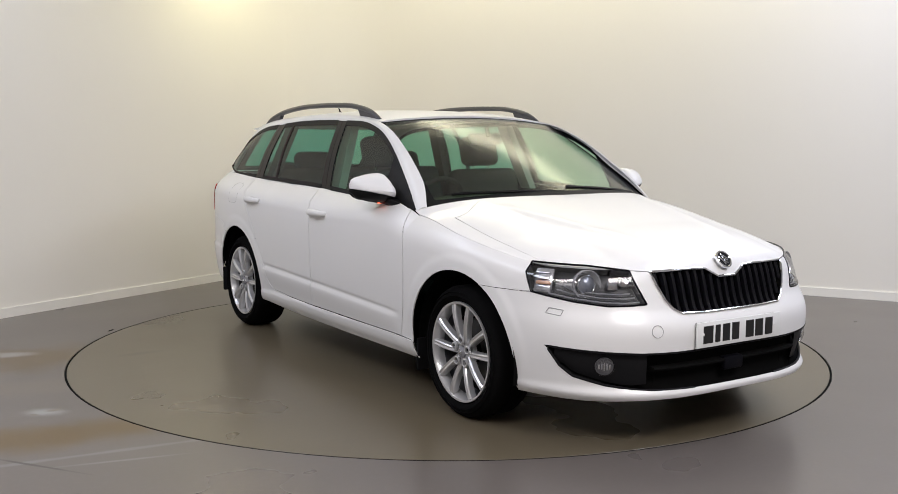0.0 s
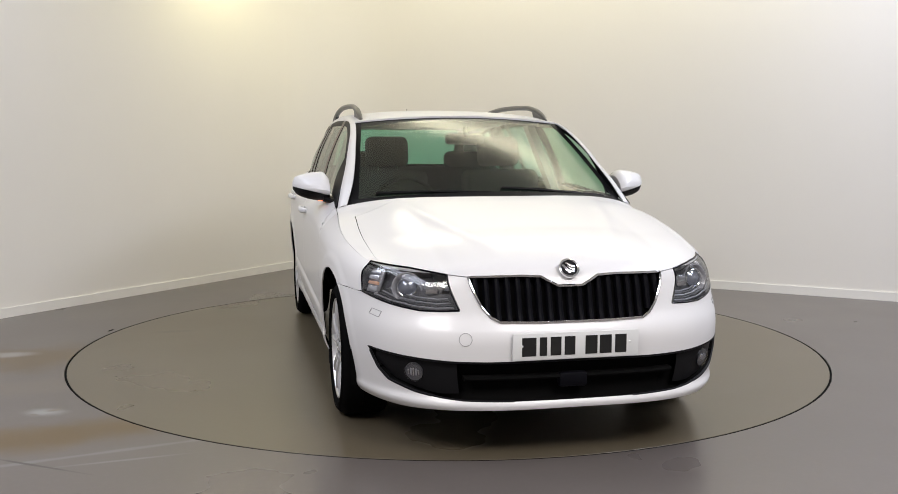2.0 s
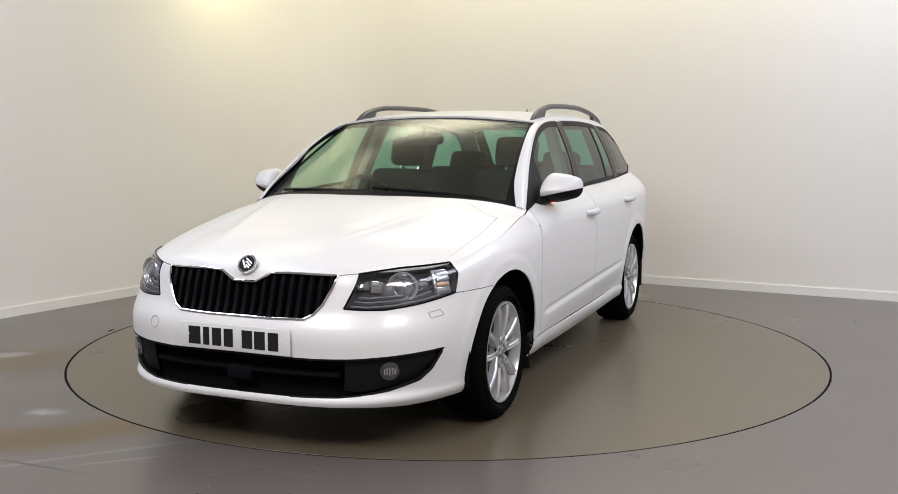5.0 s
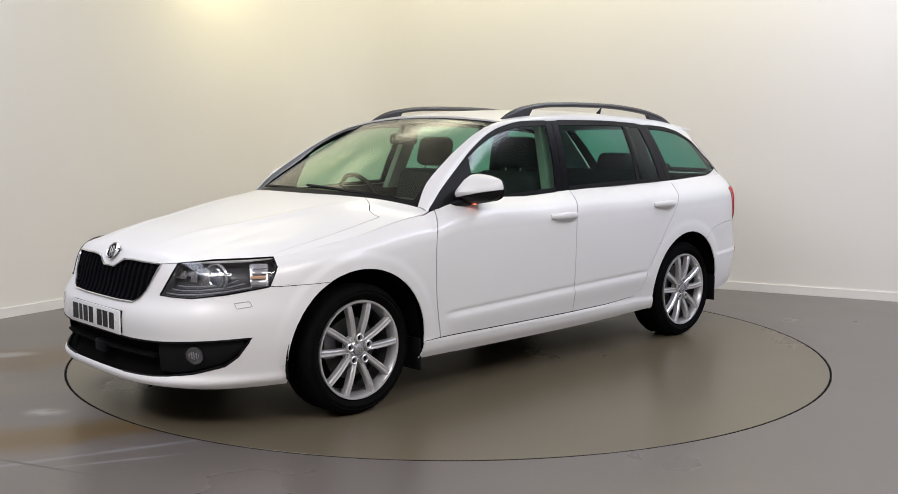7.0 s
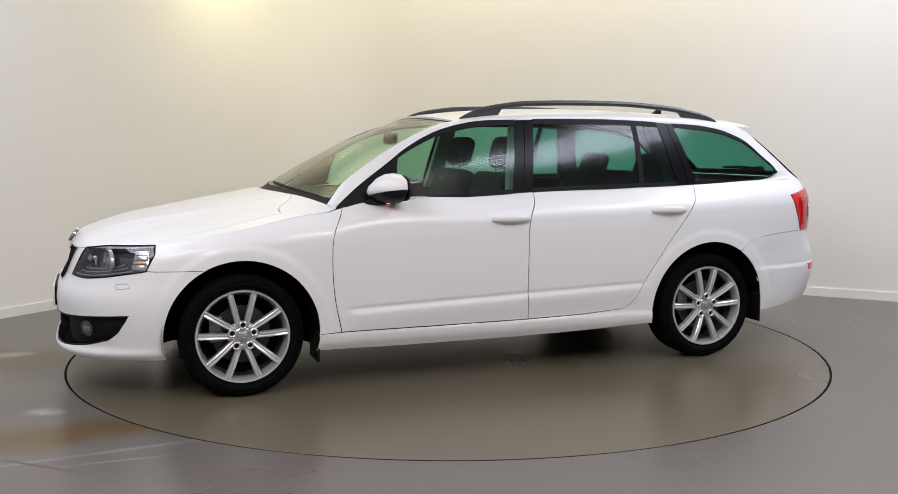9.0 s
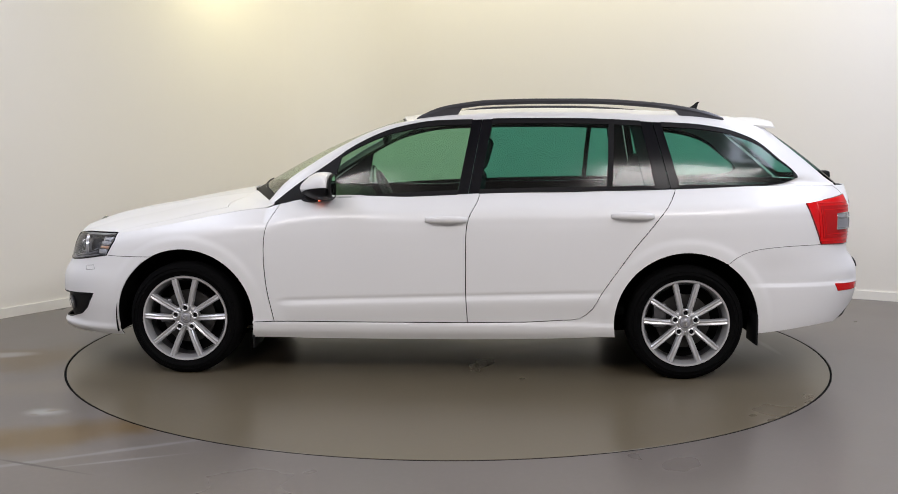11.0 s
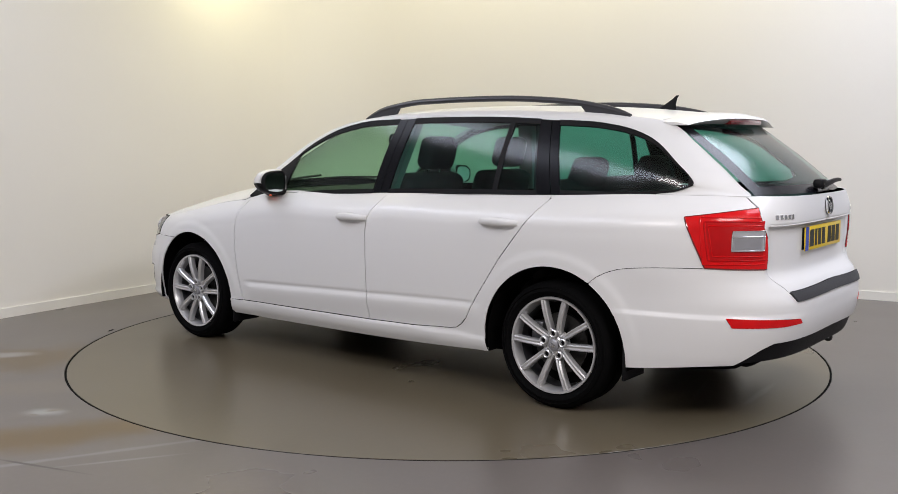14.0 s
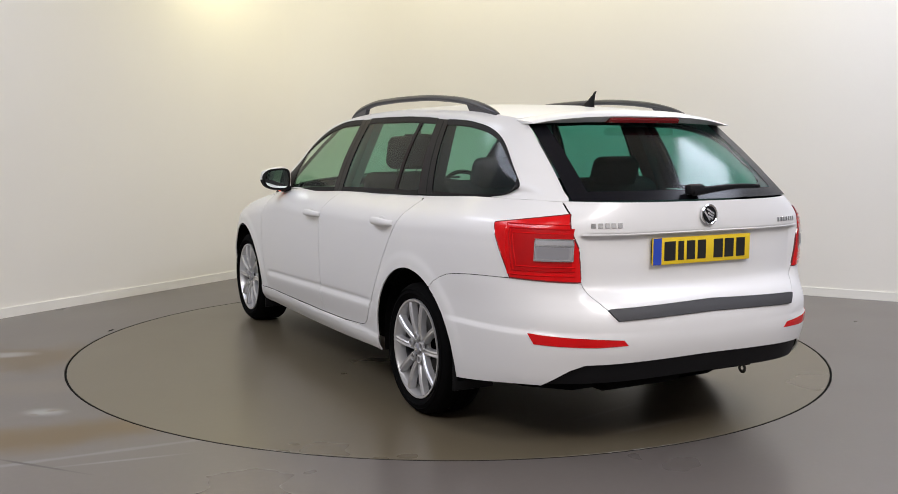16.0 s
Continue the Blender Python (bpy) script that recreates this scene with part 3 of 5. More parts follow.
    zs = np.interp(sz, SL[o, 0], SL[o, 1])
    RB = np.array(LINE_RB)
    o = RB[:, 0].argsort()
    zr = np.interp(sz, RB[o, 0], RB[o, 1])
    TG = np.array(LINE_TG)
    o = TG[:, 1].argsort()
    st = np.interp(zz, TG[o, 1], TG[o, 0])
    s_mid_f, s_mid_r = s_of_x(1.344, 0.6), s_of_x(-1.344, 0.6)
    s_rb = RB[:, 0].min()
    region[:] = "sill"
    up = zz > zs
    region[up & (sz < sA)] = "fender"
    region[(sz < s_mid_f) & ((zz < 0.640) | (sz < s_of_y(0.52, 0.66)))] = "front_bumper"
    region[(up & (sz >= sC)) | (sz > s_mid_r)] = "quarter_panel"
    region[region == "sill"] = "quarter_panel"
    region[up & (sz >= s_of_x(-0.70, 0.31)) & (sz < s_mid_r)] = "quarter_panel"
    front_door = LINE_A + LINE_SILL[1:3] + LINE_B[::-1]
    rear_door = LINE_B + LINE_SILL[3:] + LINE_C[::-1]
    region[inside(cen, front_door)] = "front_door"
    region[inside(cen, rear_door)] = "rear_door"
    region[(sz > s_rb) & (zz < zr)] = "rear_bumper"
    region[(sz > st) & (zz > 0.612)] = "tailgate"
    region[(sz >= st) & (zz <= 0.612)] = "rear_bumper"
    NL = np.array(GRILLE[:6] + fy((0.487, 0.735), (0.54, 0.743), (0.62, 0.754)) + fx((1.740, 0.760)))
    region[(sz < NL[-1, 0]) & (zz > np.interp(sz, NL[:, 0], NL[:, 1]))] = "nose"
    for name, poly in HOLES:
        region[inside(cen, poly)] = name
    return moved, tris, region


SKIN_PTS, SKIN_TRIS, SKIN_REGION = build_skin()


def skin(name, regions, mat, parent, offset=0.0, gap=0.0026, rim=0.006, both=False, label="", extra=None, side=1):
    """One panel of the skin, on the left (side 1), the right (-1), or over both."""
    T = SKIN_TRIS[np.isin(SKIN_REGION, regions)]
    used, inv = np.unique(T, return_inverse=True)
    T = inv.reshape(-1, 3)
    P = SKIN_PTS[used].copy()
    if gap:
        edges = {}
        for t in T:
            for k in range(3):
                edges[(t[k], t[(k + 1) % 3])] = 1
        out = {v for e in edges if (e[1], e[0]) not in edges for v in e}
        pull = np.zeros_like(P)
        cen = P[T].mean(1)
        for k in range(3):
            np.add.at(pull, T[:, k], cen - P[T[:, k]])
        for v in out:
            if P[v, 0] < 1e-6 or P[v, 0] > ST[-1] - 1e-6 or P[v, 1] > float(TOP(np.interp(P[v, 0], ST, QT))) - 1e-4:
                continue
            n = np.linalg.norm(pull[v])
            if n > 1e-9:
                P[v] += pull[v] / n * gap
    V = body(P[:, 0], P[:, 1]) + body_normal(P[:, 0], P[:, 1]) * offset
    faces = [tuple(t) for t in T]
    verts = list(V)
    if both:
        n = len(verts)
        on = (P[:, 0] < 1e-6) | (P[:, 0] > ST[-1] - 1e-6)
        for i in np.where(on)[0]:
            verts[i] = verts[i] * (1, 0, 1)
        remap = np.arange(n) + n
        remap[on] = np.where(on)[0]
        verts += [v * (1, -1, 1) for v in verts]
        faces += [(remap[a], remap[c], remap[b]) for a, b, c in T]
    if extra is not None:
        for P2, flip in extra:
            k = len(verts)
            n2, m2, _ = P2.shape
            verts += list(P2.reshape(-1, 3))
            faces += [tuple(i + k for i in f) for f in grid_faces(n2, m2, flip)]
            old = np.array(verts[:k])
            swap = {}
            for i in range(k, len(verts)):
                dist = np.abs(old - verts[i]).sum(1)
                near = int(dist.argmin())
                if dist[near] < 0.0015:
                    swap[i] = near
            if swap:
                faces = [tuple(swap.get(i, i) for i in f) for f in faces]
    if side < 0:
        verts = [v * np.array((1, -1, 1)) for v in verts]
        faces = [f[::-1] for f in faces]
    if rim:
        add_rim(verts, faces, rim)
    return mesh_object(name, verts, faces, mat, parent, True, label)


# ---------------------------------------------------------------- bonnet, glasshouse, roof
def bonnet_grid(s, nu=34, qs=None):
    """The bonnet and wing tops at cross places s (-1 right to 1 left), from nose to scuttle."""
    s = np.asarray(s, float)
    u = np.linspace(0, 1, nu)
    y1 = 0.785
    if qs is None:
        qs = np.array([np.interp(s_of_y(abs(k) * y1, float(TOP(0.4))), ST, QT) for k in s])
    q_corner = max(np.interp(s_of_y(y1, 0.757), ST, QT), 0.55)
    F = body_raw(qs, TOP(qs))
    F[:, 1] *= np.sign(s)
    R = np.stack([1.10 - 0.24 * np.abs(s) ** 2.2, 0.795 * s, 0.990 - 0.067 * np.abs(s) ** 4], -1)
    f1 = body_raw(q_corner, TOP(q_corner))
    r1 = np.array([0.86, 0.795, 0.923])
    qe = q_corner + (1.03 - q_corner) * u ** 0.75
    E = body_raw(qe, TOP(qe))
    L1 = f1 + (r1 - f1) * u[:, None]
    E = E + (r1 - E[-1]) * u[:, None] ** 4
    P = F[None] * (1 - u)[:, None, None] + R[None] * u[:, None, None]
    w = np.abs(s)[None, :, None] ** 3.5
    D = (E - L1)[:, None, :] * np.stack([np.ones_like(s), np.sign(s), np.ones_like(s)], -1)[None]
    P = P + D * w
    hump = 4 * u * (1 - u)
    P[..., 2] += (0.013 * hump + 0.010 * np.sin(np.pi * np.clip(u * 2.5, 0, 1)) ** 1.0)[:, None] * (1 - np.abs(s) ** 3)[None, :]
    P[..., 2] += 0.008 * hump[:, None] * (np.exp(-((np.abs(s)[None, :] - 0.30 - 0.36 * u[:, None]) / 0.045) ** 2))
    return P


def bonnet_end(s):
    """How far back the bonnet reaches at a cross place: its rear corners are cut round."""
    return 1.0 - 0.21 * step(0.60, 0.93, np.abs(s)) ** 0.8


def stretch(P, a, b, n=34):
    """The part of a sheet between the shares a and b of each column."""
    u = np.linspace(0, 1, P.shape[0])
    out = np.zeros((n, P.shape[1], 3))
    for j in range(P.shape[1]):
        for k in range(3):
            out[:, j, k] = np.interp(a[j] + (b[j] - a[j]) * np.linspace(0, 1, n), u, P[:, j, k])
    return out


def bonnet_columns(limit=0.909):
    """Cross places that share the nose's own columns, so that the sheet runs on without a seam."""
    ns = int(ST[-1] / CELL) + 1
    q = np.interp(np.linspace(0, ST[-1], ns), ST, QT)
    y = body_raw(q, TOP(q))[:, 1]
    last = int(np.argmax(y > limit * 0.785))
    q, s = q[:last], y[:last] / 0.785
    return np.concatenate([-s[:0:-1], s]), np.concatenate([q[:0:-1], q])


# the daylight opening's upper edge and the roof edge, in pairs from the door mirror back to the tail
FRAME = spline([
    (0, 0.87, 0.795, 0.915, 0.895, 0.750, 0.940), (1, 0.75, 0.762, 1.02, 0.80, 0.708, 1.048), (2, 0.59, 0.718, 1.13, 0.66, 0.678, 1.145), (3, 0.46, 0.690, 1.22, 0.52, 0.655, 1.230),
    (4, 0.28, 0.655, 1.31, 0.34, 0.628, 1.318), (5, 0.10, 0.635, 1.358, 0.15, 0.610, 1.372), (6, -0.23, 0.620, 1.380, -0.20, 0.590, 1.412), (7, -0.70, 0.616, 1.386, -0.70, 0.582, 1.424),
    (8, -1.22, 0.612, 1.366, -1.25, 0.572, 1.408), (9, -1.47, 0.606, 1.348, -1.55, 0.556, 1.386), (10, -1.63, 0.606, 1.314, -1.77, 0.536, 1.350), (11, -1.75, 0.622, 1.26, -1.90, 0.546, 1.258),
    (12, -1.87, 0.650, 1.16, -2.04, 0.562, 1.146)])
DLO_TOP = spline([(-1.948, 1.088), (-1.925, 1.115), (-1.87, 1.16), (-1.75, 1.26), (-1.63, 1.314), (-1.47, 1.348), (-1.22, 1.366), (-0.70, 1.386), (-0.23, 1.380), (0.10, 1.358),
                  (0.28, 1.31), (0.46, 1.22), (0.59, 1.13), (0.75, 1.02), (0.86, 0.93)])
DLO_LOW = spline([(-1.948, 1.080), (-1.925, 1.066), (-1.88, 1.048), (-1.79, 1.034), (-1.29, 1.016), (-0.30, 0.990), (0.07, 0.974), (0.86, 0.926)])
SIDE_LOW = spline([(-2.0, 0.672), (-1.79, 0.712), (-1.29, 0.752), (-0.30, 0.772), (0.07, 0.780), (0.86, 0.800)])
SIDE_HIGH = spline([(-1.948, 0.668), (-1.87, 0.650), (-1.75, 0.622), (-1.63, 0.606), (-1.22, 0.612), (-0.70, 0.616), (-0.23, 0.620), (0.10, 0.635), (0.28, 0.655), (0.46, 0.690), (0.59, 0.718), (0.75, 0.762), (0.86, 0.798)])


def side_pane(x_low, x_high, t0=0.0, t1=1.0, out=0.0, nx=24, nt=14):
    """A stretch of the side window band: from x_low[0] to x_low[1] along the waist, x_high along the top."""
    u, t = np.linspace(0, 1, nx)[:, None], np.linspace(t0, t1, nt)[None, :]
    x = (x_low[0] + (x_low[1] - x_low[0]) * u) * (1 - t) + (x_high[0] + (x_high[1] - x_high[0]) * u) * t
    lo, hi = DLO_LOW(x), DLO_TOP(x)
    z = lo + (hi - lo) * t
    y = SIDE_LOW(x) + (SIDE_HIGH(x) - SIDE_LOW(x)) * t + 0.016 * np.sin(np.pi * t) * step(0.02, 0.2, hi - lo) + out
    return np.stack([x + 0 * t, y, z], -1)


def mirrored(P, side):
    return P if side > 0 else P * np.array((1, -1, 1))


def side_frame():
    """The white frame over the side windows and the pillar behind them, down to the shoulder."""
    lower = [(-1.948, 0.668, 1.084, -2.125, 0.574, 1.072), (-1.925, 0.676, 1.066, -2.175, 0.585, 1.033), (-1.88, 0.690, 1.048, -2.10, 0.640, 1.0305), (-1.79, 0.712, 1.034, -1.90, 0.706, 1.0305)]
    A = FRAME(np.linspace(0, 12, 96))
    B = spline([(i, *r) for i, r in enumerate([tuple(FRAME(12.0))] + lower)])(np.linspace(0, 4, 25))[1:]
    F = np.vstack([A, B])
    w = np.linspace(0, 1, 8)
    P = F[:, None, :3] + (F[:, None, 3:] - F[:, None, :3]) * w[None, :, None]
    out = np.zeros_like(P)
    out[..., 1] = 0.7
    out[:96, :, 2] = np.linspace(1, 0.2, 96)[:, None] * 0.7
    return P + out * (0.010 * np.sin(np.pi * w))[None, :, None]


def roof_grid(n=44, m=27):
    t = np.linspace(5.0, 9.75, n)
    F = FRAME(t)[:, 3:]
    s = np.linspace(-1, 1, m)
    P = np.zeros((n, m, 3))
    k = np.linspace(1, 0, n) ** 6
    k2 = np.linspace(0, 1, n) ** 6
    P[..., 0] = F[:, None, 0] + (0.06 * k - 0.05 * k2)[:, None] * (1 - s ** 2)[None, :]
    P[..., 1] = F[:, None, 1] * s[None, :]
    P[..., 2] = F[:, None, 2] + (0.036 * (1 - np.abs(s) ** 2.4))[None, :] * np.ones((n, 1))
    return P


def screen_grid(low, high, bulge, inset=0.0, n=22, m=27, s_max=1.0, u0=0.0, u1=1.0):
    """A curved glass between a lower and an upper edge, each (x at the centre, fall of x at the side, half width, z centre, fall of z)."""
    s = np.linspace(-s_max, s_max, m)
    u = np.linspace(u0, u1, n)[:, None]

    def edge(e):
        return np.stack([e[0] - e[1] * s ** 2, e[2] * s, e[3] - e[4] * s ** 2], -1)
    A, B = edge(low), edge(high)
    P = A[None] * (1 - u[..., None]) + B[None] * u[..., None]
    d = (B - A)[m // 2]
    nrm = np.array([d[2], 0, -d[0]]) / np.hypot(d[0], d[2])
    if nrm[2] < 0:
        nrm = -nrm
    P = P + nrm * (bulge * np.sin(np.pi * u) * (1 - 0.6 * s ** 2)[None, :])[..., None] - nrm * inset
    return P


WS_LOW, WS_HIGH = (1.085, 0.215, 0.735, 0.992, 0.045), (0.195, 0.055, 0.608, 1.402, 0.034)
RS_LOW, RS_HIGH = (-2.300, -0.110, 0.578, 1.030, 0.0), (-1.845, -0.055, 0.530, 1.362, 0.018)

# ---------------------------------------------------------------- the car: panels
def panels():
    cs, cq = bonnet_columns()
    edge = cs.max() + 0.0045
    wing_top = bonnet_grid(np.linspace(edge, 1.0, 6))
    skin("front_bumper", ["front_bumper"], PAINT, CAR, both=True, gap=0.0008, label="white painted front bumper")
    B = stretch(bonnet_grid(cs, qs=cq), 0.0 * cs, bonnet_end(cs) - 0.004)
    cc = np.linspace(0.50, edge, 20)
    wing_corner = stretch(bonnet_grid(cc), bonnet_end(cc), 1.0 + 0 * cc, 12)
    skin("bonnet", ["nose"], PAINT, CAR, both=True, rim=0.008, label="white painted bonnet", extra=[(B, True)])
    handles = ((-0.075, 0.852), (-1.050, 0.876))
    doors = {}
    for side in (1, -1):
        skin("front_wing", ["fender"], PAINT, CAR, extra=[(wing_top, True), (wing_corner, True)], side=side)
        fd = skin("front_door", ["front_door"], PAINT, CAR, side=side)
        rd = skin("rear_door", ["rear_door"], PAINT, CAR, side=side)
        skin("body_side", ["quarter_panel"], PAINT, CAR, extra=[(side_frame(), False)], side=side)
        doors[side] = (fd, rd)
        for door, (hx, hz) in zip((fd, rd), handles):
            door_handle(door, hx, hz, side)
    skin("rear_bumper", ["rear_bumper"], PAINT, CAR, both=True, gap=0.0008, label="white painted rear bumper")
    gate = skin("tailgate", ["tailgate"], PAINT, CAR, both=True, label="white painted tailgate")
    patch("roof", roof_grid(), PAINT, CAR, flip=True, rim=0.012)
    # dark shell added behind the panels: its black gives the gaps their shade
    skin("gap_backing", ["front_bumper", "fender", "front_door", "rear_door", "quarter_panel", "rear_bumper", "tailgate", "reflector", "scuff"], DARK, CAR, offset=-0.009, gap=0.0, rim=0, both=True, label="black sheet added behind the panels to darken their gaps")
    for side in (1, -1):
        skin("tail_lamp_back", ["taillamp"], RED_DARK, CAR, offset=-0.03, gap=0, rim=0, side=side)
    return doors, gate


def door_handle(door, x, z, side):
    """A bow handle with its shallow dish."""
    y = float(body(np.array([s_of_x(x, z)]), np.array([z]))[0, 1])
    secs = []
    for k in range(15):
        u = k / 14 * 2 - 1
        lift = 0.034 * (1 - abs(u) ** 4) - 0.004
        w, h = 0.012, 0.0200 * (1 - 0.35 * u * u)
        c = (x - u * 0.112, y + lift, z + 0.004 * (1 - u * u))
        secs.append([(c[0], (c[1] + w * math.cos(a)) * side, c[2] + h * math.sin(a)) for a in [radians(30 * i) for i in range(12)]])
    part("handle", loft(secs), PAINT, door)
    bm = bmesh.new()
    bmesh.ops.create_uvsphere(bm, u_segments=20, v_segments=10, radius=1)
    bmesh.ops.transform(bm, matrix=Matrix.Translation((x, (y + 0.0015) * side, z - 0.006)) @ Matrix.Diagonal((0.062, 0.0035, 0.036, 1)), verts=bm.verts)
    part("handle_dish", bm, PAINT, door)


DOORS, TAILGATE = panels()


def glasshouse():
    for side in (1, -1):
        fd, rd = DOORS[side]

        def put(name, mat, parent, lo, hi, t0=0.045, t1=0.95, out=0.0, rim=0.0, label="", nx=24):
            return patch(name, mirrored(side_pane(lo, hi, t0, t1, out, nx), side), mat, parent, flip=side < 0, rim=rim, label=label)
        put("window", GLASS, fd, (0.56, -0.13), (0.50, -0.205), label="green-tinted front door window")
        put("window", PRIVACY, rd, (-0.245, -0.925), (-0.315, -0.945), label="dark-tinted rear door window")
        put("quarter_light", PRIVACY, rd, (-0.955, -1.185), (-0.975, -1.115), label="small fixed rear door pane")
        put("side_window", PRIVACY, CAR, (-1.315, -1.938), (-1.225, -1.932), label="dark-tinted rear side window")
        # black pillars and the surround
        put("mirror_sail", BLACK, fd, (0.855, 0.56), (0.855, 0.50), 0.0, 1.0, 0.002, 0.012)
        put("pillar_trim", GLOSS_BLACK, fd, (-0.13, -0.186), (-0.205, -0.258), 0.0, 1.0, 0.003, 0.012, nx=5)
        put("pillar_trim", GLOSS_BLACK, rd, (-0.190, -0.245), (-0.262, -0.315), 0.0, 1.0, 0.003, 0.012, nx=5)
        put("window_divider", BLACK, rd, (-0.925, -0.955), (-0.945, -0.975), 0.0, 1.0, 0.003, 0.012, nx=4)
        put("pillar_trim", GLOSS_BLACK, rd, (-1.185, -1.262), (-1.115, -1.178), 0.0, 1.0, 0.003, 0.012, nx=5)
        put("pillar_trim", GLOSS_BLACK, CAR, (-1.266, -1.315), (-1.182, -1.225), 0.0, 1.0, 0.003, 0.012, nx=5)
        for parent, a, b, c in ((fd, (0.56, -0.13), (0.50, -0.205), 30), (rd, (-0.245, -1.185), (-0.315, -1.115), 30), (CAR, (-1.315, -1.948), (-1.225, -1.948), 30)):
            put("waist_seal", BLACK, parent, a, b, -0.012, 0.05, 0.004, 0.01, nx=c)
            put("window_seal", BLACK, parent, a, b, 0.935, 1.01, 0.003, 0.01, nx=c)
        put("window_seal", BLACK, CAR, (-1.930, -1.948), (-1.924, -1.948), 0.0, 1.0, 0.003, 0.01, nx=6)
    patch("windscreen", screen_grid(WS_LOW, WS_HIGH, 0.035), SCREEN, CAR, flip=True, label="green-tinted windscreen reflecting the ceiling lamps")
    patch("screen_shade_band", screen_grid(WS_LOW, WS_HIGH, 0.035, -0.001, n=4, u0=-0.02, u1=0.035), BLACK, CAR, flip=True)
    patch("screen_header", screen_grid(WS_LOW, WS_HIGH, 0.035, -0.001, n=4, u0=0.975, u1=1.0), BLACK, CAR, flip=True)
    for side in (1, -1):
        G = screen_grid(WS_LOW, WS_HIGH, 0.035, -0.001, m=101)
        patch("screen_edge", G[:, -4:] if side > 0 else G[:, :4], BLACK, CAR, flip=True)
    # scuttle panel under the screen, and its wipers
    secs = []
    for s in np.linspace(-0.96, 0.96, 31):
        x, z = 1.092 - 0.222 * s * s, 0.990 - 0.052 * s * s
        secs.append([(x + 0.012, 0.742 * s, z - 0.016), (x - 0.020, 0.742 * s, z + 0.008), (x - 0.03, 0.742 * s, z - 0.03)])
    part("scuttle_panel", loft(secs), BLACK, CAR)
    for y0, y1, k in ((0.62, 0.02, 0.0), (-0.02, -0.60, 0.0)):
        pts = []
        for u in np.linspace(0, 1, 12):
            y = y0 + (y1 - y0) * u
            s = y / 0.735
            x, z = 1.055 - 0.215 * s * s - 0.02 * u, 1.006 - 0.045 * s * s + 0.022 * u
            pts.append([(x + 0.008 * math.cos(a), y, z + 0.007 * math.sin(a)) for a in (0, 1.57, 3.14, 4.71)])
        part("wiper", loft(pts), BLACK, CAR)
    # tailgate glass, spoiler and high brake lamp
    gate = TAILGATE
    patch("rear_screen", screen_grid(RS_LOW, RS_HIGH, 0.018), PRIVACY, gate, flip=False, label="dark-tinted rear screen with sheen")
    for s0 in (0, 1):
        G = screen_grid(RS_LOW, RS_HIGH, 0.018, -0.0015, m=61)
        patch("screen_border", G[:, -5:] if s0 else G[:, :5], GLOSS_BLACK, gate, flip=False)
    patch("screen_border", screen_grid(RS_LOW, RS_HIGH, 0.018, -0.0015, n=4, u0=0.0, u1=0.10), GLOSS_BLACK, gate, flip=False)
    secs = []
    for s in np.linspace(-1, 1, 37):
        w = 1 - abs(s) ** 5
        y = 0.548 * s
        c = 1 - s * s
        secs.append([(-1.70 - 0.02 * c, y, 1.357 + 0.053 * (1 - abs(s) ** 2.4)), (-1.80 - 0.05 * c, y, 1.352 + 0.053 * (1 - abs(s) ** 2.4)),
                     (-1.852 - 0.072 * c * w, y, 1.344 + 0.042 * (1 - abs(s) ** 3)), (-1.860 - 0.074 * c * w, y, 1.338 + 0.036 * (1 - abs(s) ** 3)),
                     (-1.835 - 0.060 * c * w, y, 1.338 + 0.012 * c), (-1.78 - 0.05 * c, y, 1.34 + 0.012 * c)])
    part("roof_spoiler", loft(secs), PAINT, gate)
    secs = []
    for s in np.linspace(-0.36, 0.36, 21):
        x = -1.924 + 0.075 * s * s
        secs.append([(x, 0.535 * s, 1.346), (x - 0.006, 0.535 * s, 1.358), (x - 0.002, 0.535 * s, 1.371), (x + 0.03, 0.535 * s, 1.371), (x + 0.03, 0.535 * s, 1.346)])
    part("high_brake_lamp", loft(secs), RED_DARK, gate, "dark red high-level brake lamp")
    # rear wiper
    bm = box(0.05, 0.085, 0.045, (-2.300, 0.045, 1.070), 0.016)
    secs = []
    for u in np.linspace(0, 1, 14):
        y = 0.07 - 0.40 * u
        z = 1.060 + 0.020 * math.sin(u * 2.2)
        x = -2.318 + 0.035 * u * u
        r = 0.017 * (1 - 0.55 * u)
        secs.append([(x + 0.6 * r * math.cos(a), y, z + r * math.sin(a)) for a in [radians(45 * i) for i in range(8)]])
    loft(secs, bm=bm)
    part("rear_wiper", bm, BLACK, gate)
    # roof aerial
    secs = [[(-1.485 - 0.065 * u - w * 0.5 * (1 - u) + ox * (0.050 * (1 - u) ** 1.6 + 0.008), oy * 0.012 * (1 - u) + 0, 1.425 + 0.075 * u) for ox, oy in ((1, 0), (0, 1), (-1, 0), (0, -1))] for u, w in ((0, 0), (0.4, 0), (0.8, 0), (1, 0))]
    part("roof_aerial", loft(secs), BLACK, CAR, "black shark-fin roof aerial")


glasshouse()


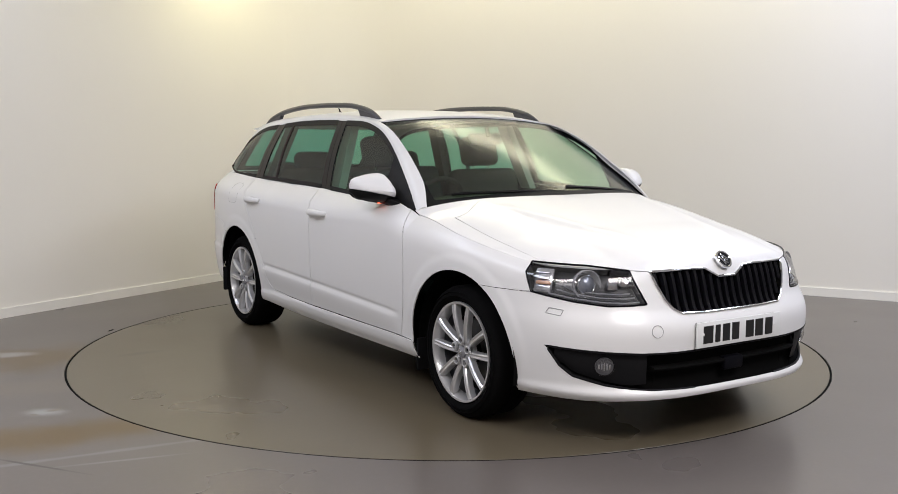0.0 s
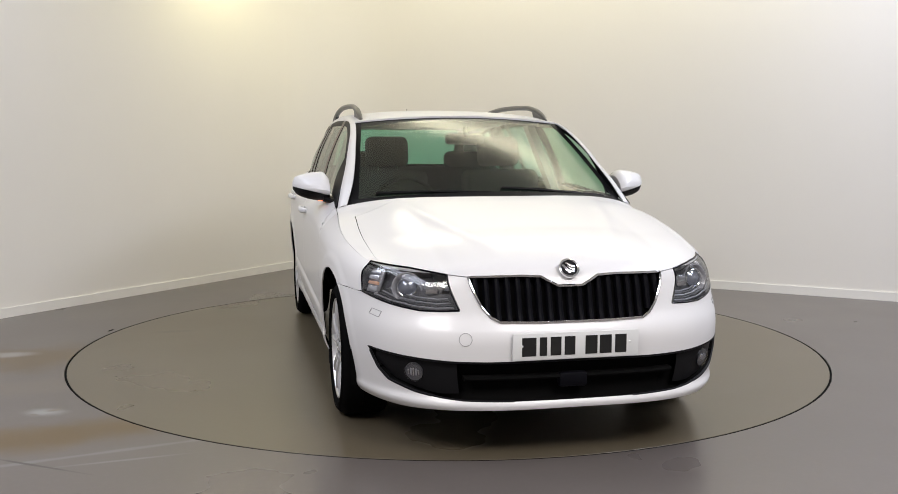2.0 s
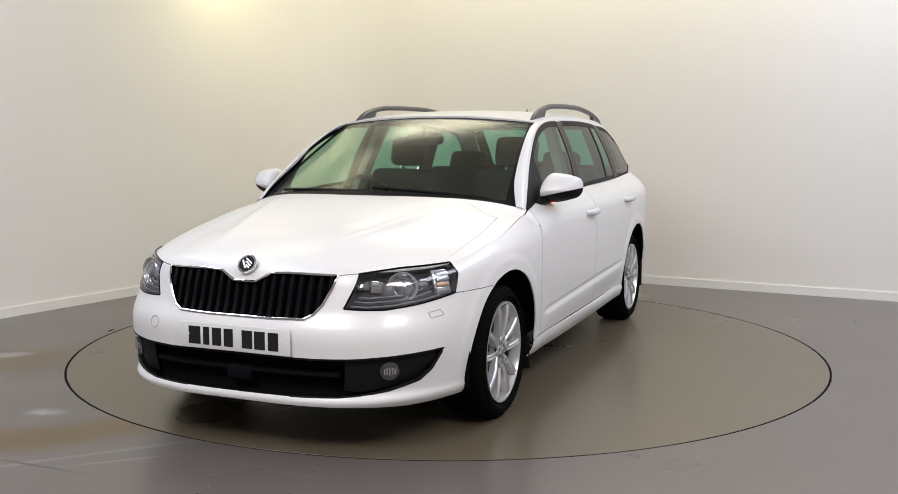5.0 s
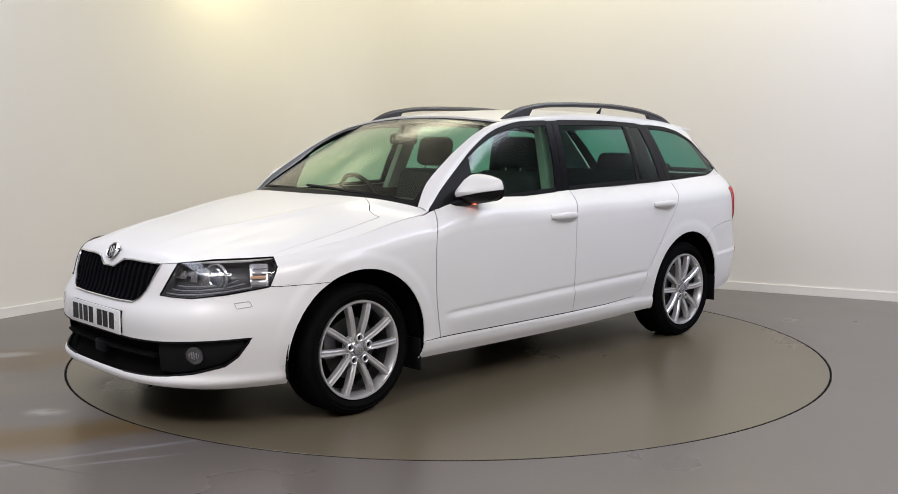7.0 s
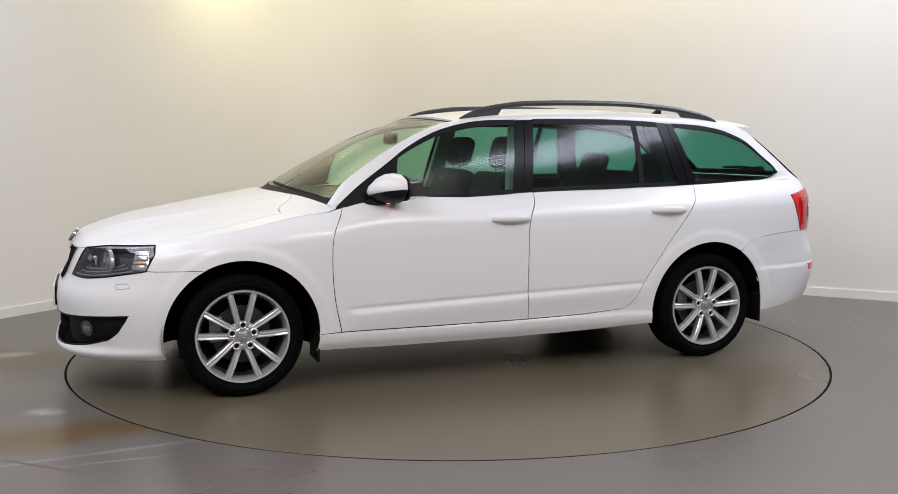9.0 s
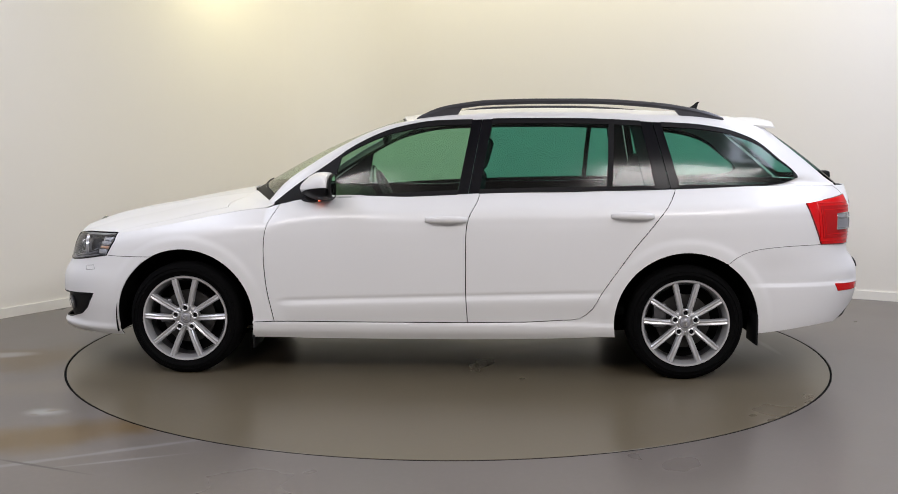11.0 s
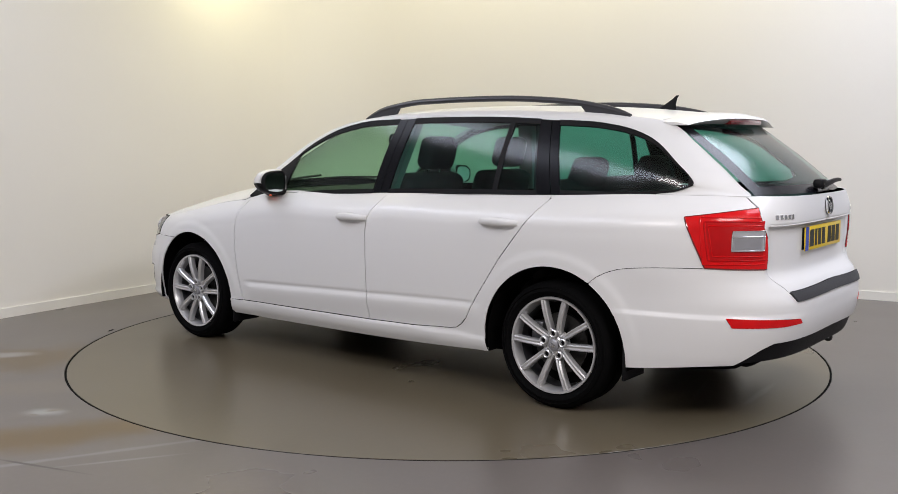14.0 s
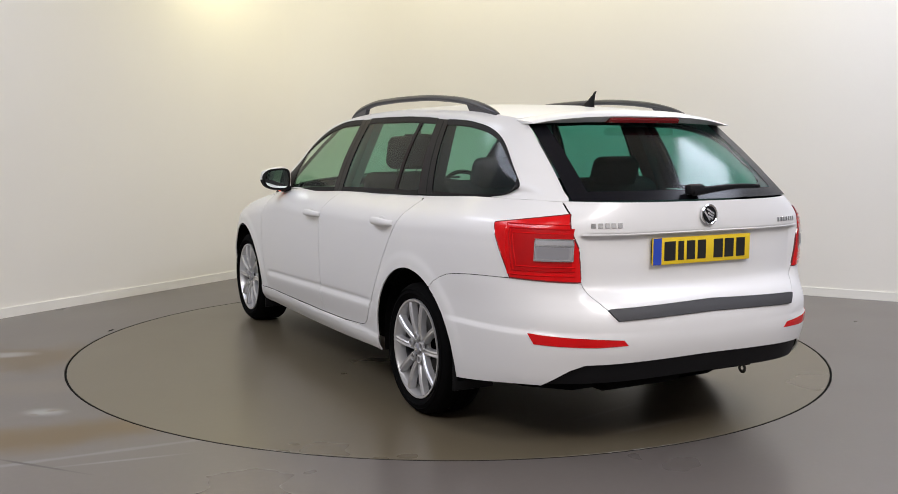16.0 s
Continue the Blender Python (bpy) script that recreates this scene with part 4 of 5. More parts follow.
def roof_rails():
    path = spline([(0.0, 0.105, 1.386), (0.12, -0.02, 1.432), (0.28, -0.18, 1.462), (0.6, -0.45, 1.479), (0.9, -0.75, 1.482), (1.2, -1.05, 1.473), (1.4, -1.28, 1.452), (1.55, -1.43, 1.425), (1.7, -1.575, 1.388)])
    for side in (1, -1):
        rail = new("roof_rail")
        rail.parent = CAR
        tagged(rail, "dark grey anodised roof rail")
        secs = []
        for t in np.linspace(0, 1.7, 46):
            x, z = path(t)
            y = 0.567 - 0.018 * max(0, -x - 0.6)
            end = min(1, min(t, 1.7 - t) / 0.10) ** 0.5
            h, w = 0.004 + 0.012 * end, 0.006 + 0.011 * end
            secs.append([(x, (y + w * math.cos(a)) * side, z + h * math.sin(a)) for a in [radians(36 * i) for i in range(10)]])
        part("bar", loft(secs), RAIL, rail)
        for x0, x1, x2, x3 in ((0.10, -0.155, 0.10, -0.10), (-1.30, -1.575, -1.36, -1.575)):
            secs = []
            for u in np.linspace(0, 1, 9):
                xb, xt = x2 + (x3 - x2) * u, x0 + (x1 - x0) * u
                tt = np.linspace(0, 1.7, 120)
                zt = float(np.interp(-xt, -path(tt)[:, 0], path(tt)[:, 1]))
                y = 0.567 - 0.018 * max(0, -xb - 0.6)
                secs.append([(xb, (y + 0.012) * side, 1.375), (xt, (y + 0.012) * side, zt - 0.003), (xt, (y - 0.012) * side, zt - 0.003), (xb, (y - 0.012) * side, 1.375)])
            part("foot", loft(secs), RAIL, rail)


roof_rails()


def door_mirror(side):
    m = new("door_mirror")
    m.parent = DOORS[side][0]
    tagged(m, "white-capped door mirror with black lower shell")
    cx, cy, cz = 0.60, 0.905, 1.03
    top = spline([(0, 1.070), (0.10, 1.092), (0.35, 1.098), (0.7, 1.087), (0.9, 1.074), (0.97, 1.062), (1, 1.045)])
    low = spline([(0, 0.950), (0.10, 0.944), (0.4, 0.950), (0.7, 0.963), (0.9, 0.982), (1, 1.005)])
    ahead = spline([(0, 0.700), (0.15, 0.708), (0.5, 0.680), (0.85, 0.620), (1, 0.565)])

    # wedge section: a low tip ahead, the top rising to a ridge, an upright back
    corners = [(1.0, 0.42), (0.90, 0.58), (0.45, 0.84), (0.0, 0.97), (-0.45, 1.0), (-0.85, 0.97), (-1.0, 0.88), (-1.0, 0.12), (-0.85, 0.02), (-0.2, 0.0), (0.4, 0.10), (0.88, 0.27), (1.0, 0.42)]
    t = np.linspace(0, 12, 37)[:-1]
    outline = list(zip(np.interp(t, range(13), [p[0] for p in corners]), np.interp(t, range(13), [p[1] for p in corners])))

    def shell(upper):
        """A rounded housing: blunt ahead, flat behind, with its top falling outwards."""
        secs = []
        for v in np.linspace(0, 1, 19):
            y = 0.812 + 0.186 * v
            zt, zb, xa, xb = float(top(v)), float(low(v)), float(ahead(v)), 0.520 + 0.02 * v
            cut = 0.980 + 0.043 * v
            row = []
            for c, h in outline:
                px = (xa + xb) / 2 + (xa - xb) / 2 * c
                pz = zb + (zt - zb) * h
                pz = max(pz, min(cut, zt - 0.002)) if upper else min(pz, min(cut - 0.002, zt - 0.004))
                inset = 0.0 if upper else 0.002
                row.append((px - inset * c, (y - inset) * side, pz))
            secs.append(row)
        return loft(secs)
    part("cap", shell(True), PAINT, m)
    part("lower_shell", shell(False), BLACK, m)
    secs = []
    for u in np.linspace(0, 1, 8):
        y, z, x = 0.765 + 0.08 * u, 0.935 + 0.030 * u, 0.665 - 0.04 * u
        r = 0.052 - 0.010 * u
        secs.append([(x + 1.3 * r * math.cos(a), y * side, z + 0.5 * r * math.sin(a)) for a in [radians(30 * i) for i in range(12)]])
    part("arm", loft(secs), BLACK, m)
    bm = bmesh.new()
    ring = []
    for i in range(32):
        a = 2 * math.pi * i / 32
        c, s = math.cos(a), math.sin(a)
        ring.append(bm.verts.new((0.518, (0.902 + 0.078 * abs(c) ** 0.6 * (1 if c > 0 else -1)) * side, 1.024 + (0.056 - 0.012 * c) * abs(s) ** 0.7 * (1 if s > 0 else -1))))
    bm.faces.new(ring[::-1] if side < 0 else ring)
    part("mirror_glass", bm, MIRROR, m, smooth=False)
    secs = []
    for x, k in ((0.5165, 0.97), (0.5165, 1.06), (0.521, 1.15), (0.530, 1.17), (0.530, 0.90)):
        row = []
        for i in range(32):
            a = 2 * math.pi * i / 32
            c, s = math.cos(a), math.sin(a)
            row.append((x, (0.902 + 0.078 * k * abs(c) ** 0.6 * (1 if c > 0 else -1)) * side, 1.024 + (0.056 - 0.012 * c) * k * abs(s) ** 0.7 * (1 if s > 0 else -1)))
        secs.append(row)
    part("mirror_bezel", loft(secs, caps=False), BLACK, m)
    part("side_repeater", box(0.012, 0.022, 0.006, (cx, (cy - 0.05) * side, 0.9475), 0.002), material("lit_amber_repeater", (0.8, 0.25, 0.05), 0.3, emit=(1.0, 0.16, 0.08, 3.0)), m, "small amber side repeater lamp")


for k in (1, -1):
    door_mirror(k)


# ---------------------------------------------------------------- lamps, grille, plates
def on_skin(s, z, out=0.0):
    p = body(np.array([s]), np.array([z]))[0]
    n = body_normal(np.array([s]), np.array([z]))[0]
    return Vector(p + n * out), Vector(n)


def disc_on(p, n, r, depth, rings=28, dome=0.0):
    """A round boss standing on a surface at p, facing n."""
    bm = lathe([(0, depth + dome), (r * 0.5, depth + dome * 0.75), (r * 0.85, depth + dome * 0.2), (r, depth), (r, -0.004)], rings, "z")
    bmesh.ops.transform(bm, matrix=Matrix.Translation(p) @ n.to_track_quat("Z", "Y").to_matrix().to_4x4(), verts=bm.verts)
    return bm


def ring_on(p, n, r0, r1, depth, squash=1.0):
    bm = lathe([(r0, 0), (r0, depth), ((r0 + r1) / 2, depth * 1.25), (r1, depth), (r1, 0)], 32, "z")
    bmesh.ops.transform(bm, matrix=Matrix.Translation(p) @ n.to_track_quat("Z", "Y").to_matrix().to_4x4(), verts=bm.verts)
    return bm


def tube(points, r, bm=None, sides=6):
    pts = [Vector(p) for p in points]
    secs = []
    for i, p in enumerate(pts):
        d = (pts[min(i + 1, len(pts) - 1)] - pts[max(i - 1, 0)]).normalized()
        a = d.orthogonal().normalized()
        up = Vector((0, 0, 1)) - d * d.z
        a = up.normalized() if up.length > 0.1 else a
        b = d.cross(a)
        secs.append([p + (a * math.cos(k) + b * math.sin(k)) * r for k in [2 * math.pi * j / sides for j in range(sides)]])
    return loft(secs, bm=bm)


def front_end():
    grille = skin("grille", ["grille"], DARK, CAR, offset=-0.035, gap=0, rim=-0.033, both=True, label="black grille with upright slats and chrome surround")
    # upright slats
    tops = spline([(0, 0.688), (0.05, 0.690), (0.12, 0.726), (0.2, 0.730), (0.41, 0.727)])
    lows = spline([(0, 0.553), (0.15, 0.554), (0.30, 0.558), (0.335, 0.578), (0.366, 0.614), (0.395, 0.677), (0.405, 0.71)])
    for k in range(-9, 10):
        y = k * 0.0425
        z0, z1 = float(lows(abs(y))) + 0.003, float(tops(abs(y))) - 0.003
        if z1 - z0 < 0.02:
            continue
        secs = []
        for u in np.linspace(0, 1, 7):
            z = z0 + (z1 - z0) * u
            p, n = on_skin(s_of_y(abs(y), z), z, 0)
            x = p.x
            secs.append([(x - 0.030, y - 0.013, z), (x - 0.010, y - 0.009, z), (x - 0.005, y, z), (x - 0.010, y + 0.009, z), (x - 0.030, y + 0.013, z)])
        part("slat", loft(secs), SLAT, grille)
    path = [on_skin(s, z, 0.002)[0] for s, z in dense(GRILLE[1:-1], False, 0.015)]
    full = [Vector((p.x, -p.y, p.z)) for p in path[::-1]]
    bm = tube(full, 0.0055)
    tube(path, 0.0055, bm)
    mid_t = [on_skin(s_of_y(abs(y), 0.690), 0.690, 0.002)[0] for y in (0.05, 0.025, 0.0)]
    tube([Vector((p.x, y, p.z)) for p, y in zip(mid_t + mid_t[::-1][1:], (0.05, 0.025, 0, -0.025, -0.05))], 0.0055, bm)
    mid_b = [on_skin(s_of_y(abs(y), 0.552), 0.552, 0.002)[0] for y in (0.15, 0.07, 0.0)]
    tube([Vector((p.x, y, p.z)) for p, y in zip(mid_b + mid_b[::-1][1:], (0.15, 0.07, 0, -0.07, -0.15))], 0.0055, bm)
    part("chrome_surround", bm, CHROME, grille)
    # badge
    badge = new("front_badge")
    badge.parent = CAR
    tagged(badge, "round chrome and black maker's badge")
    p, n = Vector((2.121, 0, 0.757)), Vector((0.82, 0, 0.57)).normalized()
    part("disc", disc_on(p - n * 0.004, n, 0.036, 0.008), BLACK, badge)
    part("ring", ring_on(p - n * 0.004, n, 0.034, 0.042, 0.011), CHROME, badge)
    emblem(badge, p + n * 0.005, n)
    # lower intake
    intake = skin("lower_intake", ["intake"], DARK, CAR, offset=-0.055, gap=0, rim=-0.052, both=True, label="black lower air intake")
    secs = []
    for y in np.linspace(-0.44, 0.44, 33):
        p, n = on_skin(s_of_y(abs(y), 0.335), 0.335, -0.012)
        secs.append([(p.x, y, 0.326), (p.x + 0.006, y, 0.334), (p.x, y, 0.342), (p.x - 0.04, y, 0.342), (p.x - 0.04, y, 0.326)])
    part("crossbar", loft(secs), DARK, intake)
    p, n = on_skin(s_of_y(0, 0.325), 0.325, -0.01)
    part("sensor_cover", box(0.04, 0.12, 0.06, (p.x - 0.012, 0, 0.320), 0.012), SLAT, intake)
    rim = [on_skin(s, z, -0.004)[0] for s, z in dense(INTAKE[:-1], False, 0.02)]
    bm = tube(rim, 0.006)
    tube([Vector((q.x, -q.y, q.z)) for q in rim], 0.006, bm)
    part("intake_edge", bm, BLACK, intake)
    for side in (1, -1):
        # fog lamp bezel: a dark panel across the outer end of the intake
        secs = []
        for u in np.linspace(0, 1, 12):
            s = s_of_y(0.47, 0.33) + (s_of_x(1.90, 0.36) - s_of_y(0.47, 0.33)) * u
            zt = float(np.interp(s, [a for a, _ in INTAKE[:6]], [b for _, b in INTAKE[:6]])) - 0.006
            zb = float(np.interp(s, [a for a, _ in INTAKE[:5:-1]], [b for _, b in INTAKE[:5:-1]])) + 0.008
            zb = min(zb + 0.05 * max(0, 0.25 - u), zt - 0.01)
            row = [on_skin(s, zb + (zt - zb) * w, -0.024 + 0.006 * math.sin(math.pi * w))[0] for w in np.linspace(0, 1, 7)]
            secs.append([(q.x, q.y * side, q.z) for q in row])
        bez = part("fog_lamp_bezel", loft(secs, closed=False, caps=False), BLACK, intake)
        s, z = s_of_y(0.632, 0.350), 0.350
        p, n = on_skin(s, z, -0.010)
        p, n = Vector((p.x, p.y * side, p.z)), Vector((n.x, n.y * side * 0.85, n.z)).normalized()
        fog = part("fog_lamp", disc_on(p, n, 0.041, 0.006, dome=0.008), LENS, bez, "clear round fog lamp")
        part("reflector", disc_on(p - n * 0.004, n, 0.038, 0.003), BEZEL, fog)
        for k in range(-2, 3):
            part("reflector_facet", box(0.0065, 0.034 - 0.006 * abs(k), 0.006, p + n * 0.001, 0.001, n.to_track_quat("Z", "Y").to_matrix().to_4x4() @ Matrix.Translation((0.011 * k, 0, 0))), LENS_WHITE if k % 2 else CHROME, fog)
        headlamp(side)
        # washer cover and tow-eye cover lines
        for nm, pts in (("washer_cover", [(1.925, 0.552), (1.865, 0.560), (1.875, 0.582), (1.93, 0.575)]),):
            loop = [on_skin(a, b, 0.001)[0] for a, b in dense(fx(*pts), True, 0.01)]
            part(nm, tube([(q.x, q.y * side, q.z) for q in loop], 0.0017, sides=4), material("seam_grey", (0.35, 0.35, 0.35), 0.6) if side > 0 else bpy.data.materials["seam_grey"], CAR)
    p, n = on_skin(s_of_y(0.44, 0.495), 0.495, 0.0)
    p.y = -p.y
    n.y = -n.y
    part("tow_eye_cover", ring_on(p - n * 0.003, n, 0.024, 0.0265, 0.0035), bpy.data.materials["seam_grey"], CAR)
    # fuel flap on the right rear quarter
    ring = [(-1.42 + 0.075 * math.copysign(abs(math.cos(t)) ** 0.4, math.cos(t)), 0.905 + 0.065 * math.copysign(abs(math.sin(t)) ** 0.4, math.sin(t))) for t in np.linspace(0, 2 * math.pi, 33)]
    loop = [on_skin(s_of_x(x, z), z, 0.0005)[0] for x, z in ring]
    part("fuel_flap_seam", tube([(q.x, -q.y, q.z) for q in loop], 0.0010, sides=4), bpy.data.materials["seam_grey"], CAR)
    front_plate()


def emblem(parent, p, n, size=1.0):
    """A plain winged shape standing for the maker's mark."""
    bm = None
    q = n.to_track_quat("Z", "Y").to_matrix().to_4x4()
    for k in range(3):
        bm = box(0.042 - 0.008 * k, 0.0085, 0.003, (0, 0, 0), 0.001, Matrix.Translation((0.006, 0.013 - 0.013 * k, 0)) @ Matrix.Rotation(radians(-30), 4, "Z"), bm=bm)
    bm = box(0.010, 0.046, 0.003, (0, 0, 0), 0.001, Matrix.Translation((-0.013, -0.004, 0)) @ Matrix.Rotation(radians(35), 4, "Z"), bm=bm)
    bmesh.ops.transform(bm, matrix=Matrix.Translation(p) @ q @ Matrix.Scale(size, 4), verts=bm.verts)
    part("emblem", bm, CHROME, parent)


def headlamp(side):
    lamp = skin("headlamp", ["headlamp"], BEZEL, CAR, offset=-0.055, gap=0, rim=-0.05, side=side, label="headlamp with dark bezel, projector and clear lens")
    skin("lens", ["headlamp"], LENS, lamp, offset=0.001, gap=0.002, rim=0.006, side=side)

    def flip(q):
        return (q.x, q.y * side, q.z)

    def place(y, z, out):
        p, n = on_skin(s_of_y(y, z), z, out)
        return Vector(flip(p)), Vector((0.95, 0.25 * side, 0.05)).normalized()
    loop = [on_skin(a, b, -0.001)[0] for a, b in dense(HEADLAMP, True, 0.012)]
    part("lens_seal", tube([flip(q) for q in loop], 0.0042), GLOSS_BLACK, lamp)
    # projector in a silver bowl
    p, n = place(0.655, 0.690, -0.040)
    turn = n.to_track_quat("Z", "Y").to_matrix().to_4x4()
    bowl = lathe([(0.040, -0.012), (0.050, 0.004), (0.060, 0.016), (0.063, 0.016), (0.063, 0.0)], 36, "z")
    bmesh.ops.transform(bowl, matrix=Matrix.Translation(p) @ turn, verts=bowl.verts)
    part("projector_bowl", bowl, LENS_WHITE, lamp)
    part("projector_ring", ring_on(p, n, 0.036, 0.042, 0.010), CHROME, lamp)
    part("projector", disc_on(p, n, 0.036, 0.004, dome=0.018), material("projector_glass", (0.30, 0.32, 0.38), 0.05, metal=0.5, coat=1.0) if side > 0 else bpy.data.materials["projector_glass"], lamp)
    # main beam reflector, stepped, with the pointed day-running strip beside it
    p, n = place(0.560, 0.694, -0.038)
    turn = n.to_track_quat("Z", "Y").to_matrix().to_4x4()
    part("main_beam_reflector", box(0.050, 0.050, 0.012, p, 0.005, turn), CHROME, lamp)
    part("main_beam_step", box(0.034, 0.016, 0.012, p + Vector((0.008, 0, 0.012)), 0.004, turn), LENS_WHITE, lamp)
    secs = []
    for u in np.linspace(0, 1, 8):
        y, z = 0.530 - 0.055 * u, 0.700 - 0.020 * u
        q = on_skin(s_of_y(y, z), z, -0.026)[0]
        h = 0.016 * (1 - u) + 0.002
        secs.append([(q.x, q.y * side, q.z + h), (q.x + 0.006, q.y * side, q.z), (q.x, q.y * side, q.z - h), (q.x - 0.01, q.y * side, q.z)])
    part("running_light_strip", loft(secs), CHROME, lamp)
    # indicator chamber at the outer end
    s0 = s_of_x(1.80, 0.70)
    p, n = on_skin(s0 - 0.02, 0.698, -0.034)
    p, n = Vector(flip(p)), Vector((n.x, n.y * side, n.z))
    part("indicator_bowl", box(0.080, 0.105, 0.012, p, 0.005, n.to_track_quat("Z", "Y").to_matrix().to_4x4()), LENS_WHITE, lamp)
    for zz, hh, mm in ((0.735, 0.022, LENS_WHITE), (0.709, 0.022, LENS_WHITE), (0.684, 0.016, AMBER), (0.660, 0.024, LENS_WHITE)):
        p, n = on_skin(s0 - 0.02, zz, -0.022)
        p, n = Vector(flip(p)), Vector((n.x, n.y * side, n.z))
        part("indicator", box(0.066, hh, 0.014, p, 0.005, n.to_track_quat("Z", "Y").to_matrix().to_4x4()), mm, lamp)
    # ribbed lower shelf of the bezel
    for k in range(5):
        h = 0.0095 * k
        path = [on_skin(s_of_y(y, z), z, -0.012 - 0.007 * k)[0] for y, z in ((0.475 + 0.006 * k, 0.612 + h), (0.54, 0.608 + h), (0.62, 0.612 + h), (0.70, 0.624 + h), (0.76 - 0.01 * k, 0.640 + h))]
        part("bezel_rib", tube([flip(q) for q in path], 0.0036), BEZEL if k % 2 else LAMP_GREY, lamp)


BARS = ((-0.196, 0.058), (-0.138, 0.030), (-0.086, 0.044), (-0.028, 0.044), (0.062, 0.050), (0.122, 0.050), (0.186, 0.048))


def bars_on(plate, place, h, mat):
    """Plain upright bars of the size of the plate's characters."""
    for c, w in BARS:
        part("character_bar", box(w, h, 0.0016, (0, 0, 0), 0, place @ Matrix.Translation((c, 0, 0.0046))), mat, plate, smooth=False)


def front_plate():
    place = Matrix.Translation((2.222, 0.0, 0.465)) @ Matrix(((0, 0, 1, 0), (1, 0, 0, 0), (0, 1, 0, 0), (0, 0, 0, 1)))
    plate = part("front_number_plate", box(0.525, 0.108, 0.008, (0, 0, 0), 0.003, place), PLATE_WHITE, CAR, "white front number plate with plain dark bars")
    bars_on(plate, place, 0.074, INK)
    for y in (-0.225, 0.225):
        part("screw_cap", disc_on(place @ Vector((y, 0.004, 0.004)), Vector((1, 0, 0)), 0.005, 0.003, 12), PLATE_WHITE, plate)
    part("plate_holder", box(0.50, 0.10, 0.024, (0, 0, 0), 0.004, place @ Matrix.Translation((0, 0, -0.017))), BLACK, plate)


front_end()


def rear_end():
    gate = TAILGATE
    for side in (1, -1):
        lamp = skin("tail_lamp", ["taillamp"], RED, CAR, offset=0.004, gap=0.001, rim=0.02, side=side, label="bright red tail lamp with clear reversing lens")
        s0, s1 = s_of_y(0.720, 0.85, True), s_of_y(0.607, 0.85, True)

        def flip(q):
            return (q.x, q.y * side, q.z)

        def sheet(name, sa, sb, za, zb, out, mat, label="", lean=0.0):
            rows = [[flip(on_skin(sa + (sb - sa) * u + lean * (0.5 - v) * (1 - u), za + (zb - za) * v, out)[0]) for v in np.linspace(0, 1, 9)] for u in np.linspace(0, 1, 14)]
            return patch(name, np.array(rows), mat, lamp, flip=side < 0, rim=0.004, label=label)
        c0 = s_of_x(-2.01, 0.85) + 0.062
        sheet("inner_lens", c0, s1 - 0.004, 0.762, 0.926, 0.0052, RED_MID, "deeper red inner lens", 0.03)
        sheet("reversing_lens", s0, s1, 0.800, 0.885, 0.0075, LENS_WHITE, "clear reversing lens")
        sheet("reversing_reflector", s0 + 0.008, s1 - 0.014, 0.808, 0.854, 0.0085, LAMP_GREY)
        frame_line = [(s0, 0.800), (s1, 0.800), (s1, 0.885), (s0, 0.885)]
        part("reversing_rim", tube([flip(on_skin(a, z, 0.009)[0]) for a, z in dense(frame_line, True, 0.012)], 0.0028), CHROME, lamp)
        part("reversing_divider", tube([flip(on_skin(s0 + (s1 - s0) * u, 0.860, 0.010)[0]) for u in np.linspace(0, 1, 8)], 0.003), CHROME, lamp)
        # nested light guides in the shape of a C
        for k in range(3):
            a0, zt, zb = c0 - 0.028 + 0.020 * k, 0.940 - 0.017 * k, 0.742 + 0.017 * k
            line = [(s_of_y(0.614, zt, True), zt), (a0 - 0.014, zt), (a0 + 0.012, zb), (s_of_y(0.600, zb, True), zb)]
            part("light_guide", tube([flip(on_skin(a, z, 0.005)[0]) for a, z in dense(line, False, 0.012)], 0.0027), RED if k != 1 else RED_MID, lamp)
        edge = [flip(on_skin(a, z, 0.0)[0]) for a, z in dense(TAILLAMP, True, 0.012)]
        part("lamp_seal", tube(edge, 0.0048), RED_DARK, lamp)
        skin("rear_reflector", ["reflector"], RED, CAR, offset=0.002, gap=0.001, rim=0.01, side=side, label="slim red bumper reflector")
    skin("loading_edge_guard", ["scuff"], GUARD, CAR, offset=0.008, gap=0.001, rim=0.02, both=True, label="ribbed black loading edge guard")
    skin("diffuser", ["diffuser"], BLACK, CAR, offset=-0.012, gap=0, rim=0.02, both=True, label="black plastic rear bumper insert")
    # plate
    place = Matrix.Translation((-2.312, 0.008, 0.826)) @ Matrix(((0, 0, -1, 0), (-1, 0, 0, 0), (0, 1, 0, 0), (0, 0, 0, 1)))
    plate = part("rear_number_plate", box(0.525, 0.110, 0.007, (0, 0, 0), 0.003, place), PLATE_YELLOW, gate, "yellow rear number plate with plain dark bars")
    bars_on(plate, place @ Matrix.Translation((0.022, 0, -0.0008)), 0.078, INK)
    part("blue_band", box(0.042, 0.108, 0.002, (0, 0, 0), 0, place @ Matrix.Translation((-0.2385, 0, 0.0034))), BLUE, plate)
    part("plate_holder", box(0.51, 0.10, 0.016, (0, 0, 0), 0.004, place @ Matrix.Translation((0, 0, -0.012))), BLACK, plate)
    # chrome marks
    badge = new("rear_badge")
    badge.parent = gate
    tagged(badge, "round chrome and black maker's badge")
